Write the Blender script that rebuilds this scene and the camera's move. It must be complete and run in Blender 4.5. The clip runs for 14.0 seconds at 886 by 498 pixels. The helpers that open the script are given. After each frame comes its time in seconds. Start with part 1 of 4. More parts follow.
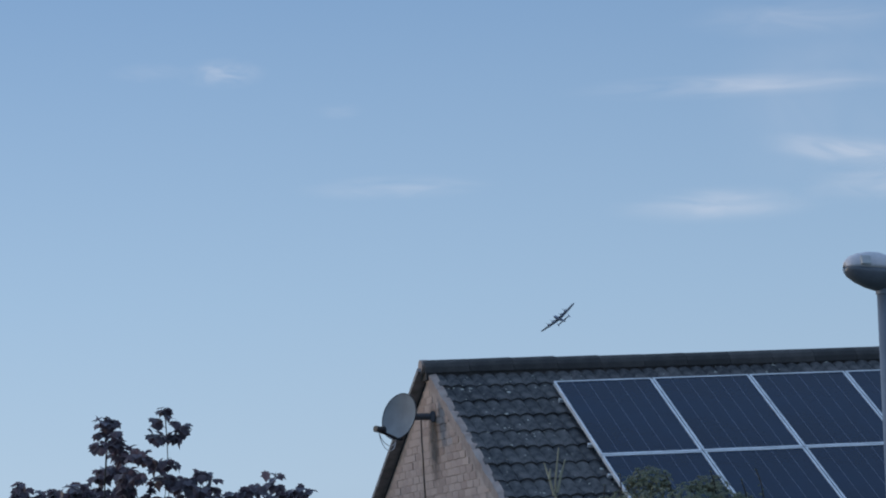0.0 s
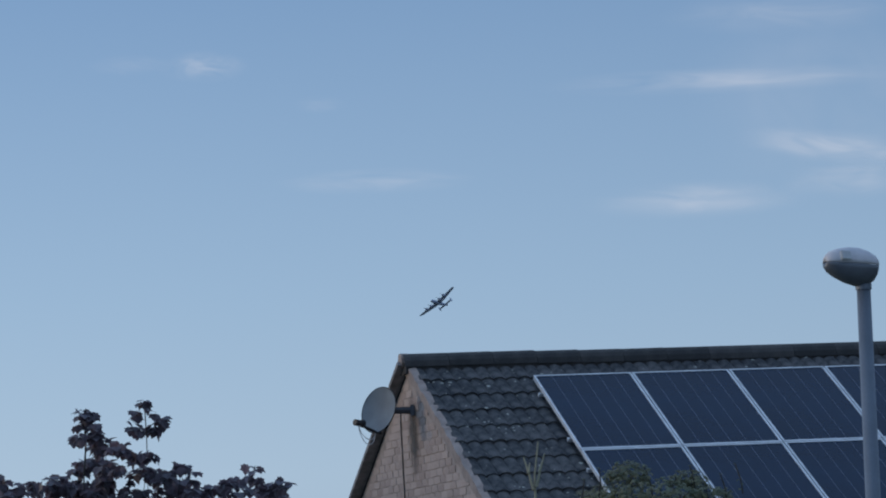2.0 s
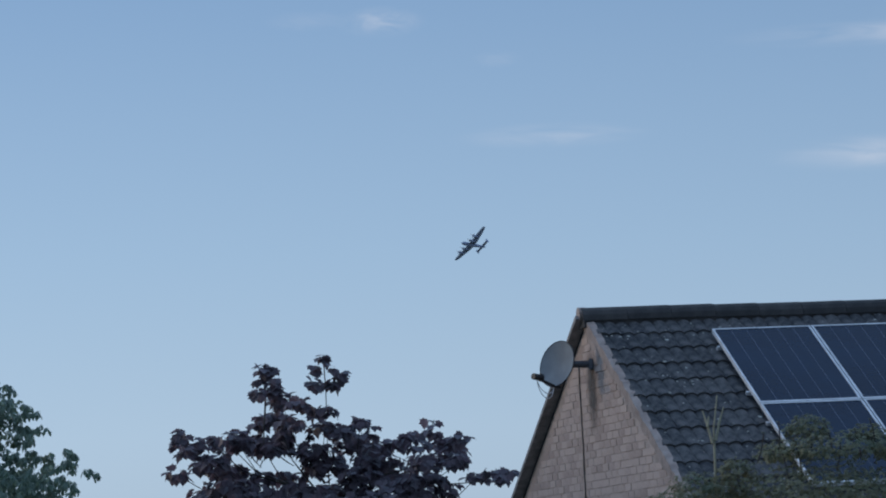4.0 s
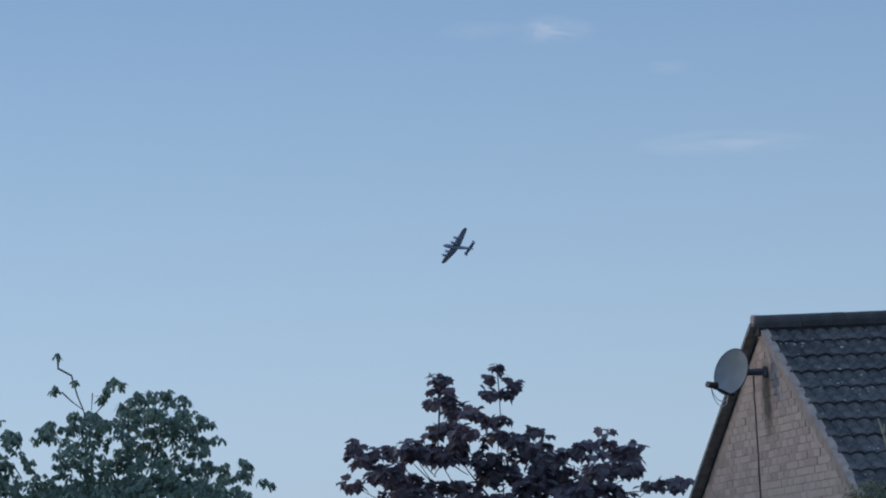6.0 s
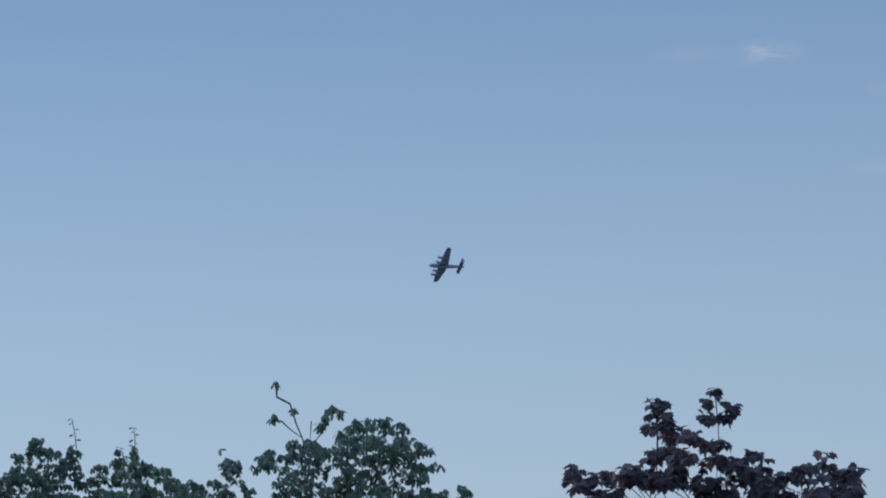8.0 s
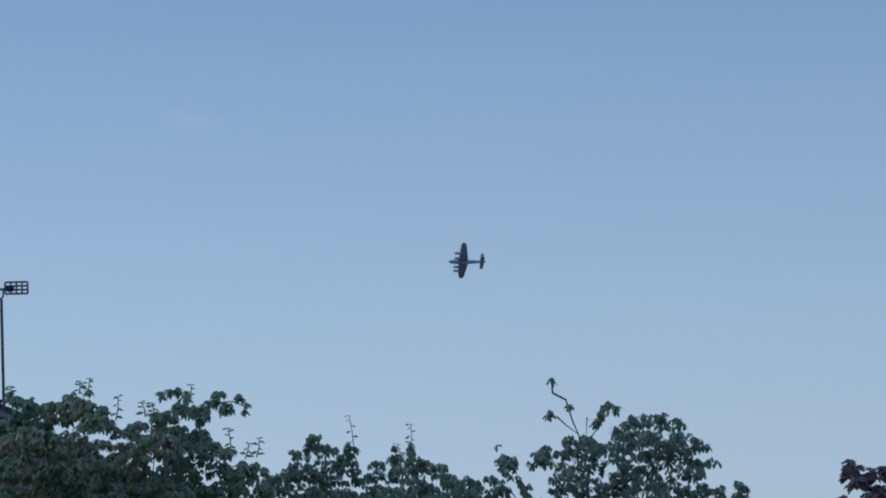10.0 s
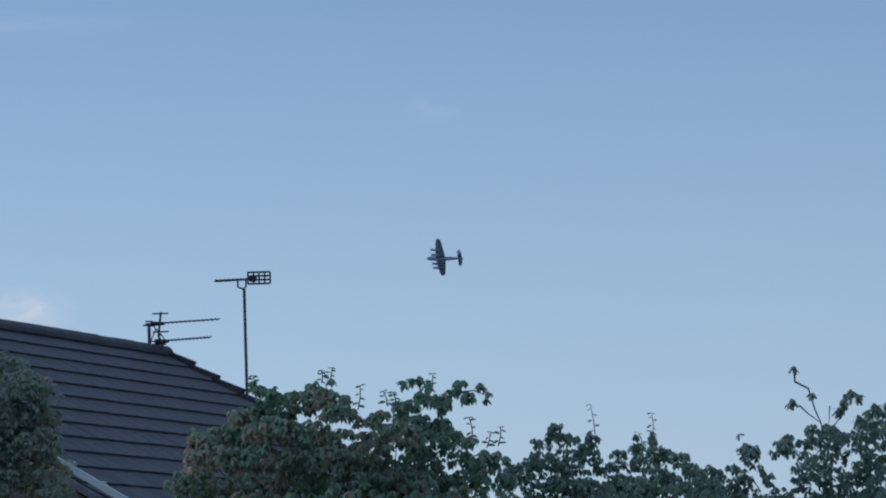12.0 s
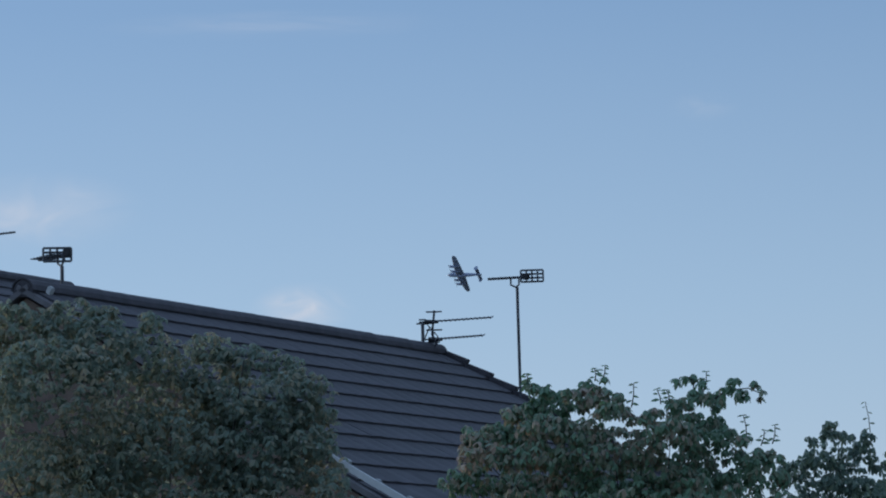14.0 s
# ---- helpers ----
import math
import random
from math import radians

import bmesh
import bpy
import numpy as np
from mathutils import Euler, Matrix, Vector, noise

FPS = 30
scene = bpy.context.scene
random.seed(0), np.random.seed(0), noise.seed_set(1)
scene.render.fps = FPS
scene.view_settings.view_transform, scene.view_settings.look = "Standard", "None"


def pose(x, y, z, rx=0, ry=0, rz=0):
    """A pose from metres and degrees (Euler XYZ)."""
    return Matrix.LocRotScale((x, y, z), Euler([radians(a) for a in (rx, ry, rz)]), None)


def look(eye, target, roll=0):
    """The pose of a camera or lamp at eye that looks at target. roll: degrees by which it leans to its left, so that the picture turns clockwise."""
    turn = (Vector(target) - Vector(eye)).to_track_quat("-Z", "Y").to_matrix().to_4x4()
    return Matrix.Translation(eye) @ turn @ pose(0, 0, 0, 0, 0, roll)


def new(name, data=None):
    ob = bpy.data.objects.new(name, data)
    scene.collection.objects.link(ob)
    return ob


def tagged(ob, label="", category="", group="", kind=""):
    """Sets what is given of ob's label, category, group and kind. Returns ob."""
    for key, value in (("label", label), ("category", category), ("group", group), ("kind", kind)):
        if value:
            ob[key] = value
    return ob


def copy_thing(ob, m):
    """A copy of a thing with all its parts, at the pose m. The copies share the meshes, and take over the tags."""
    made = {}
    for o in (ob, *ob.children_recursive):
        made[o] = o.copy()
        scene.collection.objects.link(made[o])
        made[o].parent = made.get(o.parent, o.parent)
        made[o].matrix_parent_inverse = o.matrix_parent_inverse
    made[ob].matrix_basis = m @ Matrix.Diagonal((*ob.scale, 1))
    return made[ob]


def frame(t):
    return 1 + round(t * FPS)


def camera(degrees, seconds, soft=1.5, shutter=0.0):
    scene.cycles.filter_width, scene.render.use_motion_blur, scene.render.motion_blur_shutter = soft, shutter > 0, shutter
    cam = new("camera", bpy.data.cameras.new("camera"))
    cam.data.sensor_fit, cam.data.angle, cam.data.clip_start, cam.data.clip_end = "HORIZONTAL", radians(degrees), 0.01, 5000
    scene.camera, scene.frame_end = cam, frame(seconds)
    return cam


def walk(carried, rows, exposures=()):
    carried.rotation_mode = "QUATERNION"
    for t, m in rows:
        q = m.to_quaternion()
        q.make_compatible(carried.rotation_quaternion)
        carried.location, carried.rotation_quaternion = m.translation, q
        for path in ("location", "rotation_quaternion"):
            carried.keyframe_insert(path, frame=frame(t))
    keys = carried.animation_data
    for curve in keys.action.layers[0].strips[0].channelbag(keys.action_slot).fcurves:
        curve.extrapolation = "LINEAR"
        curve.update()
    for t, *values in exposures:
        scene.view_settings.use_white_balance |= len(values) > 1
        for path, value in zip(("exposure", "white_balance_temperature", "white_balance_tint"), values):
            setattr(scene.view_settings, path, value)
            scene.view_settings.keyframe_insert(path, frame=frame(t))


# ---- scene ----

# ======== camera: hand-held on one spot, panning after the aircraft ========
cam = camera(14.0, 14.0, soft=2.0)
EYE = 1.6
AIM = [  # seconds, yaw to the left, pitch up, roll
    (0.0, 0.000, 6.500, -2.050), (0.5, -0.387, 6.444, -2.372), (1.0, -0.693, 6.629, -1.956), (1.5, -0.743, 6.476, -1.934),
    (2.0, -0.312, 6.391, -1.854), (2.5, 0.001, 6.364, -1.891), (3.0, 0.759, 6.245, -1.760), (3.2, 1.167, 6.059, -1.730),
    (5.3, 4.354, 5.682, -1.890), (5.5, 4.644, 5.768, -1.822), (6.0, 5.301, 5.982, -1.904), (6.5, 5.945, 6.162, -2.059),
    (7.0, 6.739, 6.130, -2.179), (7.5, 7.691, 6.286, -2.152), (8.0, 8.732, 6.513, -2.220), (8.5, 9.816, 6.664, -2.137),
    (9.0, 10.970, 6.687, -2.180), (9.2, 11.462, 6.708, -2.185), (11.3, 15.471, 6.452, -1.992), (11.5, 15.888, 6.524, -2.019),
    (12.0, 16.973, 6.567, -1.854), (12.5, 18.209, 6.639, -1.551), (13.0, 19.328, 6.739, -1.430), (13.5, 20.217, 6.745, -1.480),
    (14.0, 21.331, 6.663, -1.566),
]
EXPOSURE = [  # seconds, stops: the picture darkens and recovers a little on the way
    (0.0, 0.03), (0.5, 0.0), (1.0, -0.14), (1.5, -0.11), (2.0, -0.10), (2.5, -0.05), (3.0, -0.05), (5.5, 0.0), (6.0, -0.03), (6.5, -0.30), (7.0, -0.23),
    (7.5, -0.18), (8.0, -0.19), (8.5, -0.16), (9.0, -0.18), (11.5, -0.13), (12.5, -0.11), (14.0, -0.13),
]
walk(cam, [(t, pose(0, 0, EYE, 90 + pitch, 0, yaw) @ pose(0, 0, 0, 0, 0, roll)) for t, yaw, pitch, roll in AIM], EXPOSURE)

# ======== light: clear evening sky, low sun beyond the houses ========
SUN_AZ, SUN_EL = 80.0, 9.0   # degrees to the left of straight ahead, above the horizon


def make_sky():
    world = bpy.data.worlds.new("evening_sky")
    scene.world = world
    world.use_nodes = True
    nt = world.node_tree
    nt.nodes.clear()
    out = nt.nodes.new("ShaderNodeOutputWorld")
    bg = nt.nodes.new("ShaderNodeBackground")
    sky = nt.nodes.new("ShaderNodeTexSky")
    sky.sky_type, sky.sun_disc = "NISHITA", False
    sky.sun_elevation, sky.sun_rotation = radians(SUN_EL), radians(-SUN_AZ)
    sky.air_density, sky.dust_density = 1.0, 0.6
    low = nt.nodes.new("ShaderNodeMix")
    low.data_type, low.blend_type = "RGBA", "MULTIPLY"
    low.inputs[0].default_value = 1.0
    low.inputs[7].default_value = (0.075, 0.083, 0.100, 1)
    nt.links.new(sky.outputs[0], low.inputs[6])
    geo = nt.nodes.new("ShaderNodeTexCoord")
    sep = nt.nodes.new("ShaderNodeSeparateXYZ")
    nt.links.new(geo.outputs["Generated"], sep.inputs[0])
    ramp = nt.nodes.new("ShaderNodeValToRGB")
    nt.links.new(sep.outputs[2], ramp.inputs[0])
    els = ramp.color_ramp.elements
    els[0].position, els[0].color = 0.0, (0.42, 0.55, 0.70, 1)
    els[1].position, els[1].color = 1.0, (0.38, 0.60, 0.98, 1)
    for p, c in ((0.05, (0.427, 0.585, 0.776, 1)), (0.10, (0.350, 0.520, 0.741, 1)), (0.185, (0.225, 0.381, 0.630, 1)), (0.4, (0.40, 0.60, 0.92, 1))):
        e = els.new(p)
        e.color = c
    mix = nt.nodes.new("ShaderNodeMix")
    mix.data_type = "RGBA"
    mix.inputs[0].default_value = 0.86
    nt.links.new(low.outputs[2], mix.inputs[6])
    # a little brighter towards the sun's side
    side = nt.nodes.new("ShaderNodeMapRange")
    side.inputs["From Min"].default_value, side.inputs["From Max"].default_value = -1.0, 1.0
    side.inputs["To Min"].default_value, side.inputs["To Max"].default_value = 1.31, 0.69
    nt.links.new(sep.outputs[0], side.inputs["Value"])
    tilt = nt.nodes.new("ShaderNodeMix")
    tilt.data_type, tilt.blend_type = "RGBA", "MULTIPLY"
    tilt.inputs[0].default_value = 1.0
    nt.links.new(ramp.outputs[0], tilt.inputs[6])
    nt.links.new(side.outputs[0], tilt.inputs[7])
    nt.links.new(tilt.outputs[2], mix.inputs[7])
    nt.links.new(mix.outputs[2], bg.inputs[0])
    bg.inputs[1].default_value = 1.0
    nt.links.new(bg.outputs[0], out.inputs[0])


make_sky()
sun = new("sun", bpy.data.lights.new("sun", "SUN"))
sun.data.energy, sun.data.angle, sun.data.color = 1.2, radians(12), (1.0, 0.86, 0.68)
sa, se = radians(SUN_AZ), radians(SUN_EL)
sun.matrix_world = look((-math.sin(sa) * math.cos(se) * 50, math.cos(sa) * math.cos(se) * 50, math.sin(se) * 50), (0, 0, 0))


# ======== materials ========
def mat(name, color, rough=0.8, metal=0.0, other=None, scale=6.0, fine=60.0, bump=0.3, spec=0.4, per_object=0.0, island=0.0, translucent=0.0, span=(0.35, 0.65), sheen=0.0):
    m = bpy.data.materials.new(name)
    m.use_nodes = True
    nt = m.node_tree
    b = nt.nodes["Principled BSDF"]
    b.inputs["Roughness"].default_value = rough
    b.inputs["Metallic"].default_value = metal
    b.inputs["Specular IOR Level"].default_value = spec
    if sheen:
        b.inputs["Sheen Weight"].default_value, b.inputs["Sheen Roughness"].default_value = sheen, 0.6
        b.inputs["Sheen Tint"].default_value = (0.72, 0.86, 1.0, 1)   # blue lift put on the leaves, imitating a veil of haze
    tc = nt.nodes.new("ShaderNodeTexCoord")
    n1 = nt.nodes.new("ShaderNodeTexNoise")
    n1.inputs["Scale"].default_value, n1.inputs["Detail"].default_value = scale, 6
    n2 = nt.nodes.new("ShaderNodeTexNoise")
    n2.inputs["Scale"].default_value, n2.inputs["Detail"].default_value = fine, 4
    nt.links.new(tc.outputs["Object"], n1.inputs["Vector"])
    nt.links.new(tc.outputs["Object"], n2.inputs["Vector"])
    r = nt.nodes.new("ShaderNodeValToRGB")
    other = other or tuple(c * 0.72 for c in color)
    r.color_ramp.elements[0].position, r.color_ramp.elements[0].color = span[0], (*other, 1)
    r.color_ramp.elements[1].position, r.color_ramp.elements[1].color = span[1], (*color, 1)
    add = nt.nodes.new("ShaderNodeMath")
    add.operation = "MULTIPLY_ADD"
    add.inputs[1].default_value, add.inputs[2].default_value = 0.35, -0.175
    nt.links.new(n2.outputs[0], add.inputs[0])
    tot = nt.nodes.new("ShaderNodeMath")
    tot.operation = "ADD"
    nt.links.new(n1.outputs[0], tot.inputs[0])
    nt.links.new(add.outputs[0], tot.inputs[1])
    last = tot
    for amount, node, sock in ((per_object, "ShaderNodeObjectInfo", "Random"), (island, "ShaderNodeNewGeometry", "Random Per Island")):
        if amount:
            oi = nt.nodes.new(node)
            ma = nt.nodes.new("ShaderNodeMath")
            ma.operation = "MULTIPLY_ADD"
            ma.inputs[1].default_value, ma.inputs[2].default_value = amount, -amount / 2
            nt.links.new(oi.outputs[sock], ma.inputs[0])
            t2 = nt.nodes.new("ShaderNodeMath")
            t2.operation = "ADD"
            nt.links.new(last.outputs[0], t2.inputs[0])
            nt.links.new(ma.outputs[0], t2.inputs[1])
            last = t2
    nt.links.new(last.outputs[0], r.inputs[0])
    nt.links.new(r.outputs[0], b.inputs["Base Color"])
    if bump:
        bp = nt.nodes.new("ShaderNodeBump")
        bp.inputs["Strength"].default_value, bp.inputs["Distance"].default_value = bump, 0.01
        nt.links.new(n2.outputs[0], bp.inputs["Height"])
        nt.links.new(bp.outputs[0], b.inputs["Normal"])
    if translucent:
        tr = nt.nodes.new("ShaderNodeBsdfTranslucent")
        nt.links.new(r.outputs[0], tr.inputs[0])
        mx = nt.nodes.new("ShaderNodeMixShader")
        mx.inputs[0].default_value = translucent
        nt.links.new(b.outputs[0], mx.inputs[1])
        nt.links.new(tr.outputs[0], mx.inputs[2])
        nt.links.new(mx.outputs[0], nt.nodes["Material Output"].inputs[0])
    return m


M_TILE = mat("concrete_roof_tile", (0.110, 0.103, 0.102), 0.9, other=(0.033, 0.034, 0.038), scale=9, fine=70, bump=0.6, per_object=0.16, island=0.12)
M_TILE2 = mat("brown_roof_tile", (0.084, 0.078, 0.090), 0.85, other=(0.050, 0.047, 0.054), scale=2.5, fine=40, bump=0.4, per_object=0.08, island=0.05)
M_RIDGE = mat("ridge_tile_dark", (0.070, 0.063, 0.061), 0.9, other=(0.038, 0.036, 0.036), scale=5, fine=50, bump=0.6, per_object=0.3)
M_LICHEN = mat("pale_lichen", (0.42, 0.42, 0.38), 0.95, scale=20)
M_BRICK = mat("buff_brick", (0.475, 0.365, 0.315), 0.9, other=(0.35, 0.26, 0.222), scale=3.0, fine=45, bump=0.5, per_object=0.45, island=0.4)
M_BRICK2 = mat("brown_brick", (0.20, 0.14, 0.11), 0.9, other=(0.12, 0.085, 0.07), scale=5.0, fine=45, bump=0.5)
M_MORTAR = mat("mortar", (0.445, 0.355, 0.31), 0.95, scale=8, fine=90, bump=0.4)
M_VERGE = mat("verge_mortar", (0.37, 0.295, 0.26), 0.95, other=(0.27, 0.21, 0.185), scale=9, fine=60, bump=0.8)
M_UNDERCLOAK = mat("weathered_undercloak", (0.30, 0.27, 0.26), 0.95, other=(0.18, 0.165, 0.16), scale=9, fine=60, bump=0.8)
M_DARKWOOD = mat("dark_undercloak", (0.16, 0.15, 0.16), 0.8)
M_WHITE = mat("white_painted_board", (0.50, 0.50, 0.50), 0.6, other=(0.38, 0.385, 0.39), scale=3)
M_ALU = mat("anodised_aluminium", (0.78, 0.78, 0.80), 0.5, 0.2, scale=4, fine=80, bump=0.1)
M_CELL = mat("solar_cells", (0.004, 0.019, 0.048), 0.25, other=(0.003, 0.013, 0.034), scale=1.2, fine=20, bump=0.0, spec=0.10)
M_BUS = mat("cell_busbar", (0.075, 0.095, 0.15), 0.4, scale=3, bump=0.0)
M_DISH = mat("grey_dish_mesh", (0.185, 0.205, 0.22), 0.65, 0.0, other=(0.135, 0.15, 0.165), scale=5, fine=120, bump=0.2)
M_BLACK = mat("black_plastic", (0.02, 0.02, 0.023), 0.5, scale=8)
M_CABLE_W = mat("pale_cable", (0.5, 0.5, 0.52), 0.5)
M_GALV = mat("galvanised_column", (0.17, 0.195, 0.235), 0.55, 0.25, other=(0.13, 0.15, 0.18), scale=2.5, fine=60, bump=0.15)
M_LAMPHEAD = mat("grey_lantern_hood", (0.56, 0.53, 0.55), 0.5, other=(0.46, 0.44, 0.46), scale=6, fine=50, bump=0.1)
M_BOWL = mat("smoked_lamp_bowl", (0.105, 0.115, 0.135), 0.35, scale=4, bump=0.0, spec=0.5)
M_AERIAL = mat("weathered_aerial_metal", (0.10, 0.105, 0.12), 0.5, 0.4, scale=10)
# leaf colours are lightened and given blue sheen to imitate veiling haze
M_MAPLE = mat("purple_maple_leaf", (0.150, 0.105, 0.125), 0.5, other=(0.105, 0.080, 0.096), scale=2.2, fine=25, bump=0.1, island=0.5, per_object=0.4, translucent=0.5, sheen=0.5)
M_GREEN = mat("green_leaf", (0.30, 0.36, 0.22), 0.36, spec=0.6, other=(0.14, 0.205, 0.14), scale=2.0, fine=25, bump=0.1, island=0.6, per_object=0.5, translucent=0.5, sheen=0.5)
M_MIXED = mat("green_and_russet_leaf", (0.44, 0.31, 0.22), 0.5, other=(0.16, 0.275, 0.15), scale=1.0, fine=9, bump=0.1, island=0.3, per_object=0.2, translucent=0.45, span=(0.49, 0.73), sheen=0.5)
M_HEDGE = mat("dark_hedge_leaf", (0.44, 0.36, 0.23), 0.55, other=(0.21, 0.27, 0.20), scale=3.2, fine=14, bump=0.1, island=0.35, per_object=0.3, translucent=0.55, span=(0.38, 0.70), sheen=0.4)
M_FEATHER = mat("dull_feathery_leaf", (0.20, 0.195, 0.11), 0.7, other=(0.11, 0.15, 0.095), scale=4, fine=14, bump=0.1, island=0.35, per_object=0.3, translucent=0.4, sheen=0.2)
M_STRAW = mat("dry_straw_twig", (0.30, 0.28, 0.20), 0.8, scale=9)
M_BARK = mat("bark", (0.075, 0.065, 0.055), 0.9, other=(0.035, 0.03, 0.027), scale=9, fine=50, bump=0.8)
# ground stays out of view; its pale neutral tone bounces light upwards
M_GROUND = mat("rough_bounce_ground", (0.155, 0.16, 0.125), 0.95, other=(0.10, 0.105, 0.085), scale=0.4, fine=8, bump=0.5)
# matt black paint with the bluish haze of distance mixed into its colour
M_AIR_UNDER = mat("hazed_aircraft_paint", (0.285, 0.32, 0.43), 0.6, other=(0.23, 0.26, 0.36), scale=0.5, fine=4, bump=0.0)
M_GLASS = mat("perspex", (0.75, 0.77, 0.80), 0.30, 0.8, scale=1.0, bump=0.0, spec=0.8)


def cloud_mat(name, seed, strength):
    m = bpy.data.materials.new(name)
    m.use_nodes = True
    nt = m.node_tree
    nt.nodes.clear()
    out = nt.nodes.new("ShaderNodeOutputMaterial")
    # the wisps glow by themselves, standing in for sunlight scattered by cloud
    em = nt.nodes.new("ShaderNodeEmission")
    em.inputs[0].default_value, em.inputs[1].default_value = (0.66, 0.70, 0.80, 1), 1.0
    tr = nt.nodes.new("ShaderNodeBsdfTransparent")
    mx = nt.nodes.new("ShaderNodeMixShader")
    tc = nt.nodes.new("ShaderNodeTexCoord")
    mp = nt.nodes.new("ShaderNodeMapping")
    mp.inputs["Location"].default_value = (seed * 3.7, seed * 1.3, 0)
    mp.inputs["Scale"].default_value = (3.0, 2.4, 1.0)
    mp.inputs["Rotation"].default_value = (0, 0, 0.12)
    ns = nt.nodes.new("ShaderNodeTexNoise")
    ns.inputs["Scale"].default_value, ns.inputs["Detail"].default_value, ns.inputs["Distortion"].default_value = 1.0, 3, 0.9
    nt.links.new(tc.outputs["UV"], mp.inputs[0])
    nt.links.new(mp.outputs[0], ns.inputs["Vector"])
    gr = nt.nodes.new("ShaderNodeTexGradient")
    gr.gradient_type = "SPHERICAL"
    m2 = nt.nodes.new("ShaderNodeMapping")
    m2.inputs["Location"].default_value, m2.inputs["Scale"].default_value = (-1, -1, 0), (2, 2, 1)
    nt.links.new(tc.outputs["UV"], m2.inputs[0])
    nt.links.new(m2.outputs[0], gr.inputs[0])
    mr = nt.nodes.new("ShaderNodeMapRange")
    mr.inputs["From Min"].default_value, mr.inputs["From Max"].default_value = 0.25, 0.75
    nt.links.new(ns.outputs[0], mr.inputs["Value"])
    sm = nt.nodes.new("ShaderNodeMapRange")
    sm.interpolation_type = "SMOOTHSTEP"
    sm.inputs["From Max"].default_value = 1.0
    nt.links.new(gr.outputs["Fac"], sm.inputs["Value"])
    mu = nt.nodes.new("ShaderNodeMath")
    mu.operation = "MULTIPLY"
    nt.links.new(mr.outputs[0], mu.inputs[0])
    nt.links.new(sm.outputs[0], mu.inputs[1])
    mu2 = nt.nodes.new("ShaderNodeMath")
    mu2.operation = "MULTIPLY"
    mu2.inputs[1].default_value = strength * 0.72
    nt.links.new(mu.outputs[0], mu2.inputs[0])
    nt.links.new(mu2.outputs[0], mx.inputs[0])
    nt.links.new(tr.outputs[0], mx.inputs[1])
    nt.links.new(em.outputs[0], mx.inputs[2])
    nt.links.new(mx.outputs[0], out.inputs[0])
    return m


# ======== mesh helpers ========
def obj(name, bm, material, parent=None, m=None, smooth=False):
    me = bpy.data.meshes.new(name)
    bm.to_mesh(me)
    bm.free()
    me.materials.append(material)
    if smooth:
        me.polygons.foreach_set("use_smooth", [True] * len(me.polygons))
    ob = new(name, me)
    if parent:
        ob.parent = parent
    if m is not None:
        ob.matrix_basis = m
    return ob


def part(name, bm, material, parent, label="", m=None, smooth=False, kind=""):
    return tagged(obj(name, bm, material, parent, m, smooth), label, kind=kind)


def piece(name, me, parent, m):
    ob = new(name, me)
    ob.parent = parent
    ob.matrix_basis = m
    return ob


def box(bm, lo, hi, m=None, bevel=0.0):
    r = bmesh.ops.create_cube(bm, size=1.0)
    vs = r["verts"]
    for v in vs:
        v.co = Vector([lo[i] + (v.co[i] + 0.5) * (hi[i] - lo[i]) for i in range(3)])
    if bevel:
        es = list({e for v in vs for e in v.link_edges})
        vs = list({v for f in bmesh.ops.bevel(bm, geom=es, offset=bevel, segments=2, affect="EDGES")["faces"] for v in f.verts} | {v for v in vs if v.is_valid})
    if m is not None:
        bmesh.ops.transform(bm, matrix=m, verts=vs)
    return bm


def tube(bm, pts, radii, n=8, caps=True):
    """A tapered tube along pts."""
    pts = [Vector(p) for p in pts]
    if not hasattr(radii, "__len__"):
        radii = [radii] * len(pts)
    rings = []
    ref = None
    for i, p in enumerate(pts):
        d = (pts[min(i + 1, len(pts) - 1)] - pts[max(i - 1, 0)]).normalized()
        if ref is None:
            ref = d.orthogonal().normalized()
        ref = (ref - d * ref.dot(d)).normalized()
        side = d.cross(ref)
        rings.append([bm.verts.new(p + (ref * math.cos(a) + side * math.sin(a)) * radii[i]) for a in (2 * math.pi * k / n for k in range(n))])
    for a, b in zip(rings, rings[1:]):
        for k in range(n):
            bm.faces.new((a[k], a[(k + 1) % n], b[(k + 1) % n], b[k]))
    if caps:
        bm.faces.new(rings[0][::-1])
        bm.faces.new(rings[-1])
    return bm


def loft(bm, rings, cap=True):
    """Rings of equal length, joined in order."""
    vr = [[bm.verts.new(p) for p in r] for r in rings]
    n = len(vr[0])
    for a, b in zip(vr, vr[1:]):
        for k in range(n):
            bm.faces.new((a[k], a[(k + 1) % n], b[(k + 1) % n], b[k]))
    if cap:
        bm.faces.new(vr[0][::-1])
        bm.faces.new(vr[-1])
    bmesh.ops.recalc_face_normals(bm, faces=bm.faces)
    return bm


def ellipse(x, cy, cz, ry, rz, n=14):
    return [(x, cy + ry * math.cos(2 * math.pi * k / n), cz + rz * math.sin(2 * math.pi * k / n)) for k in range(n)]


def empty(name, m):
    e = new(name)
    e.empty_display_size = 0.2
    e.matrix_basis = m
    return e


# ======== ground ========
def ground():
    bm = bmesh.new()
    n = 24
    grid = [[bm.verts.new((-5000 + 10000 * i / n, -5000 + 10000 * j / n, 0)) for j in range(n + 1)] for i in range(n + 1)]
    for i in range(n):
        for j in range(n):
            bm.faces.new((grid[i][j], grid[i + 1][j], grid[i + 1][j + 1], grid[i][j + 1]))
    tagged(obj("ground", bm, M_GROUND), "unseen rough grey-green ground under the houses, toned to bounce light", "ground", kind="structure")


ground()


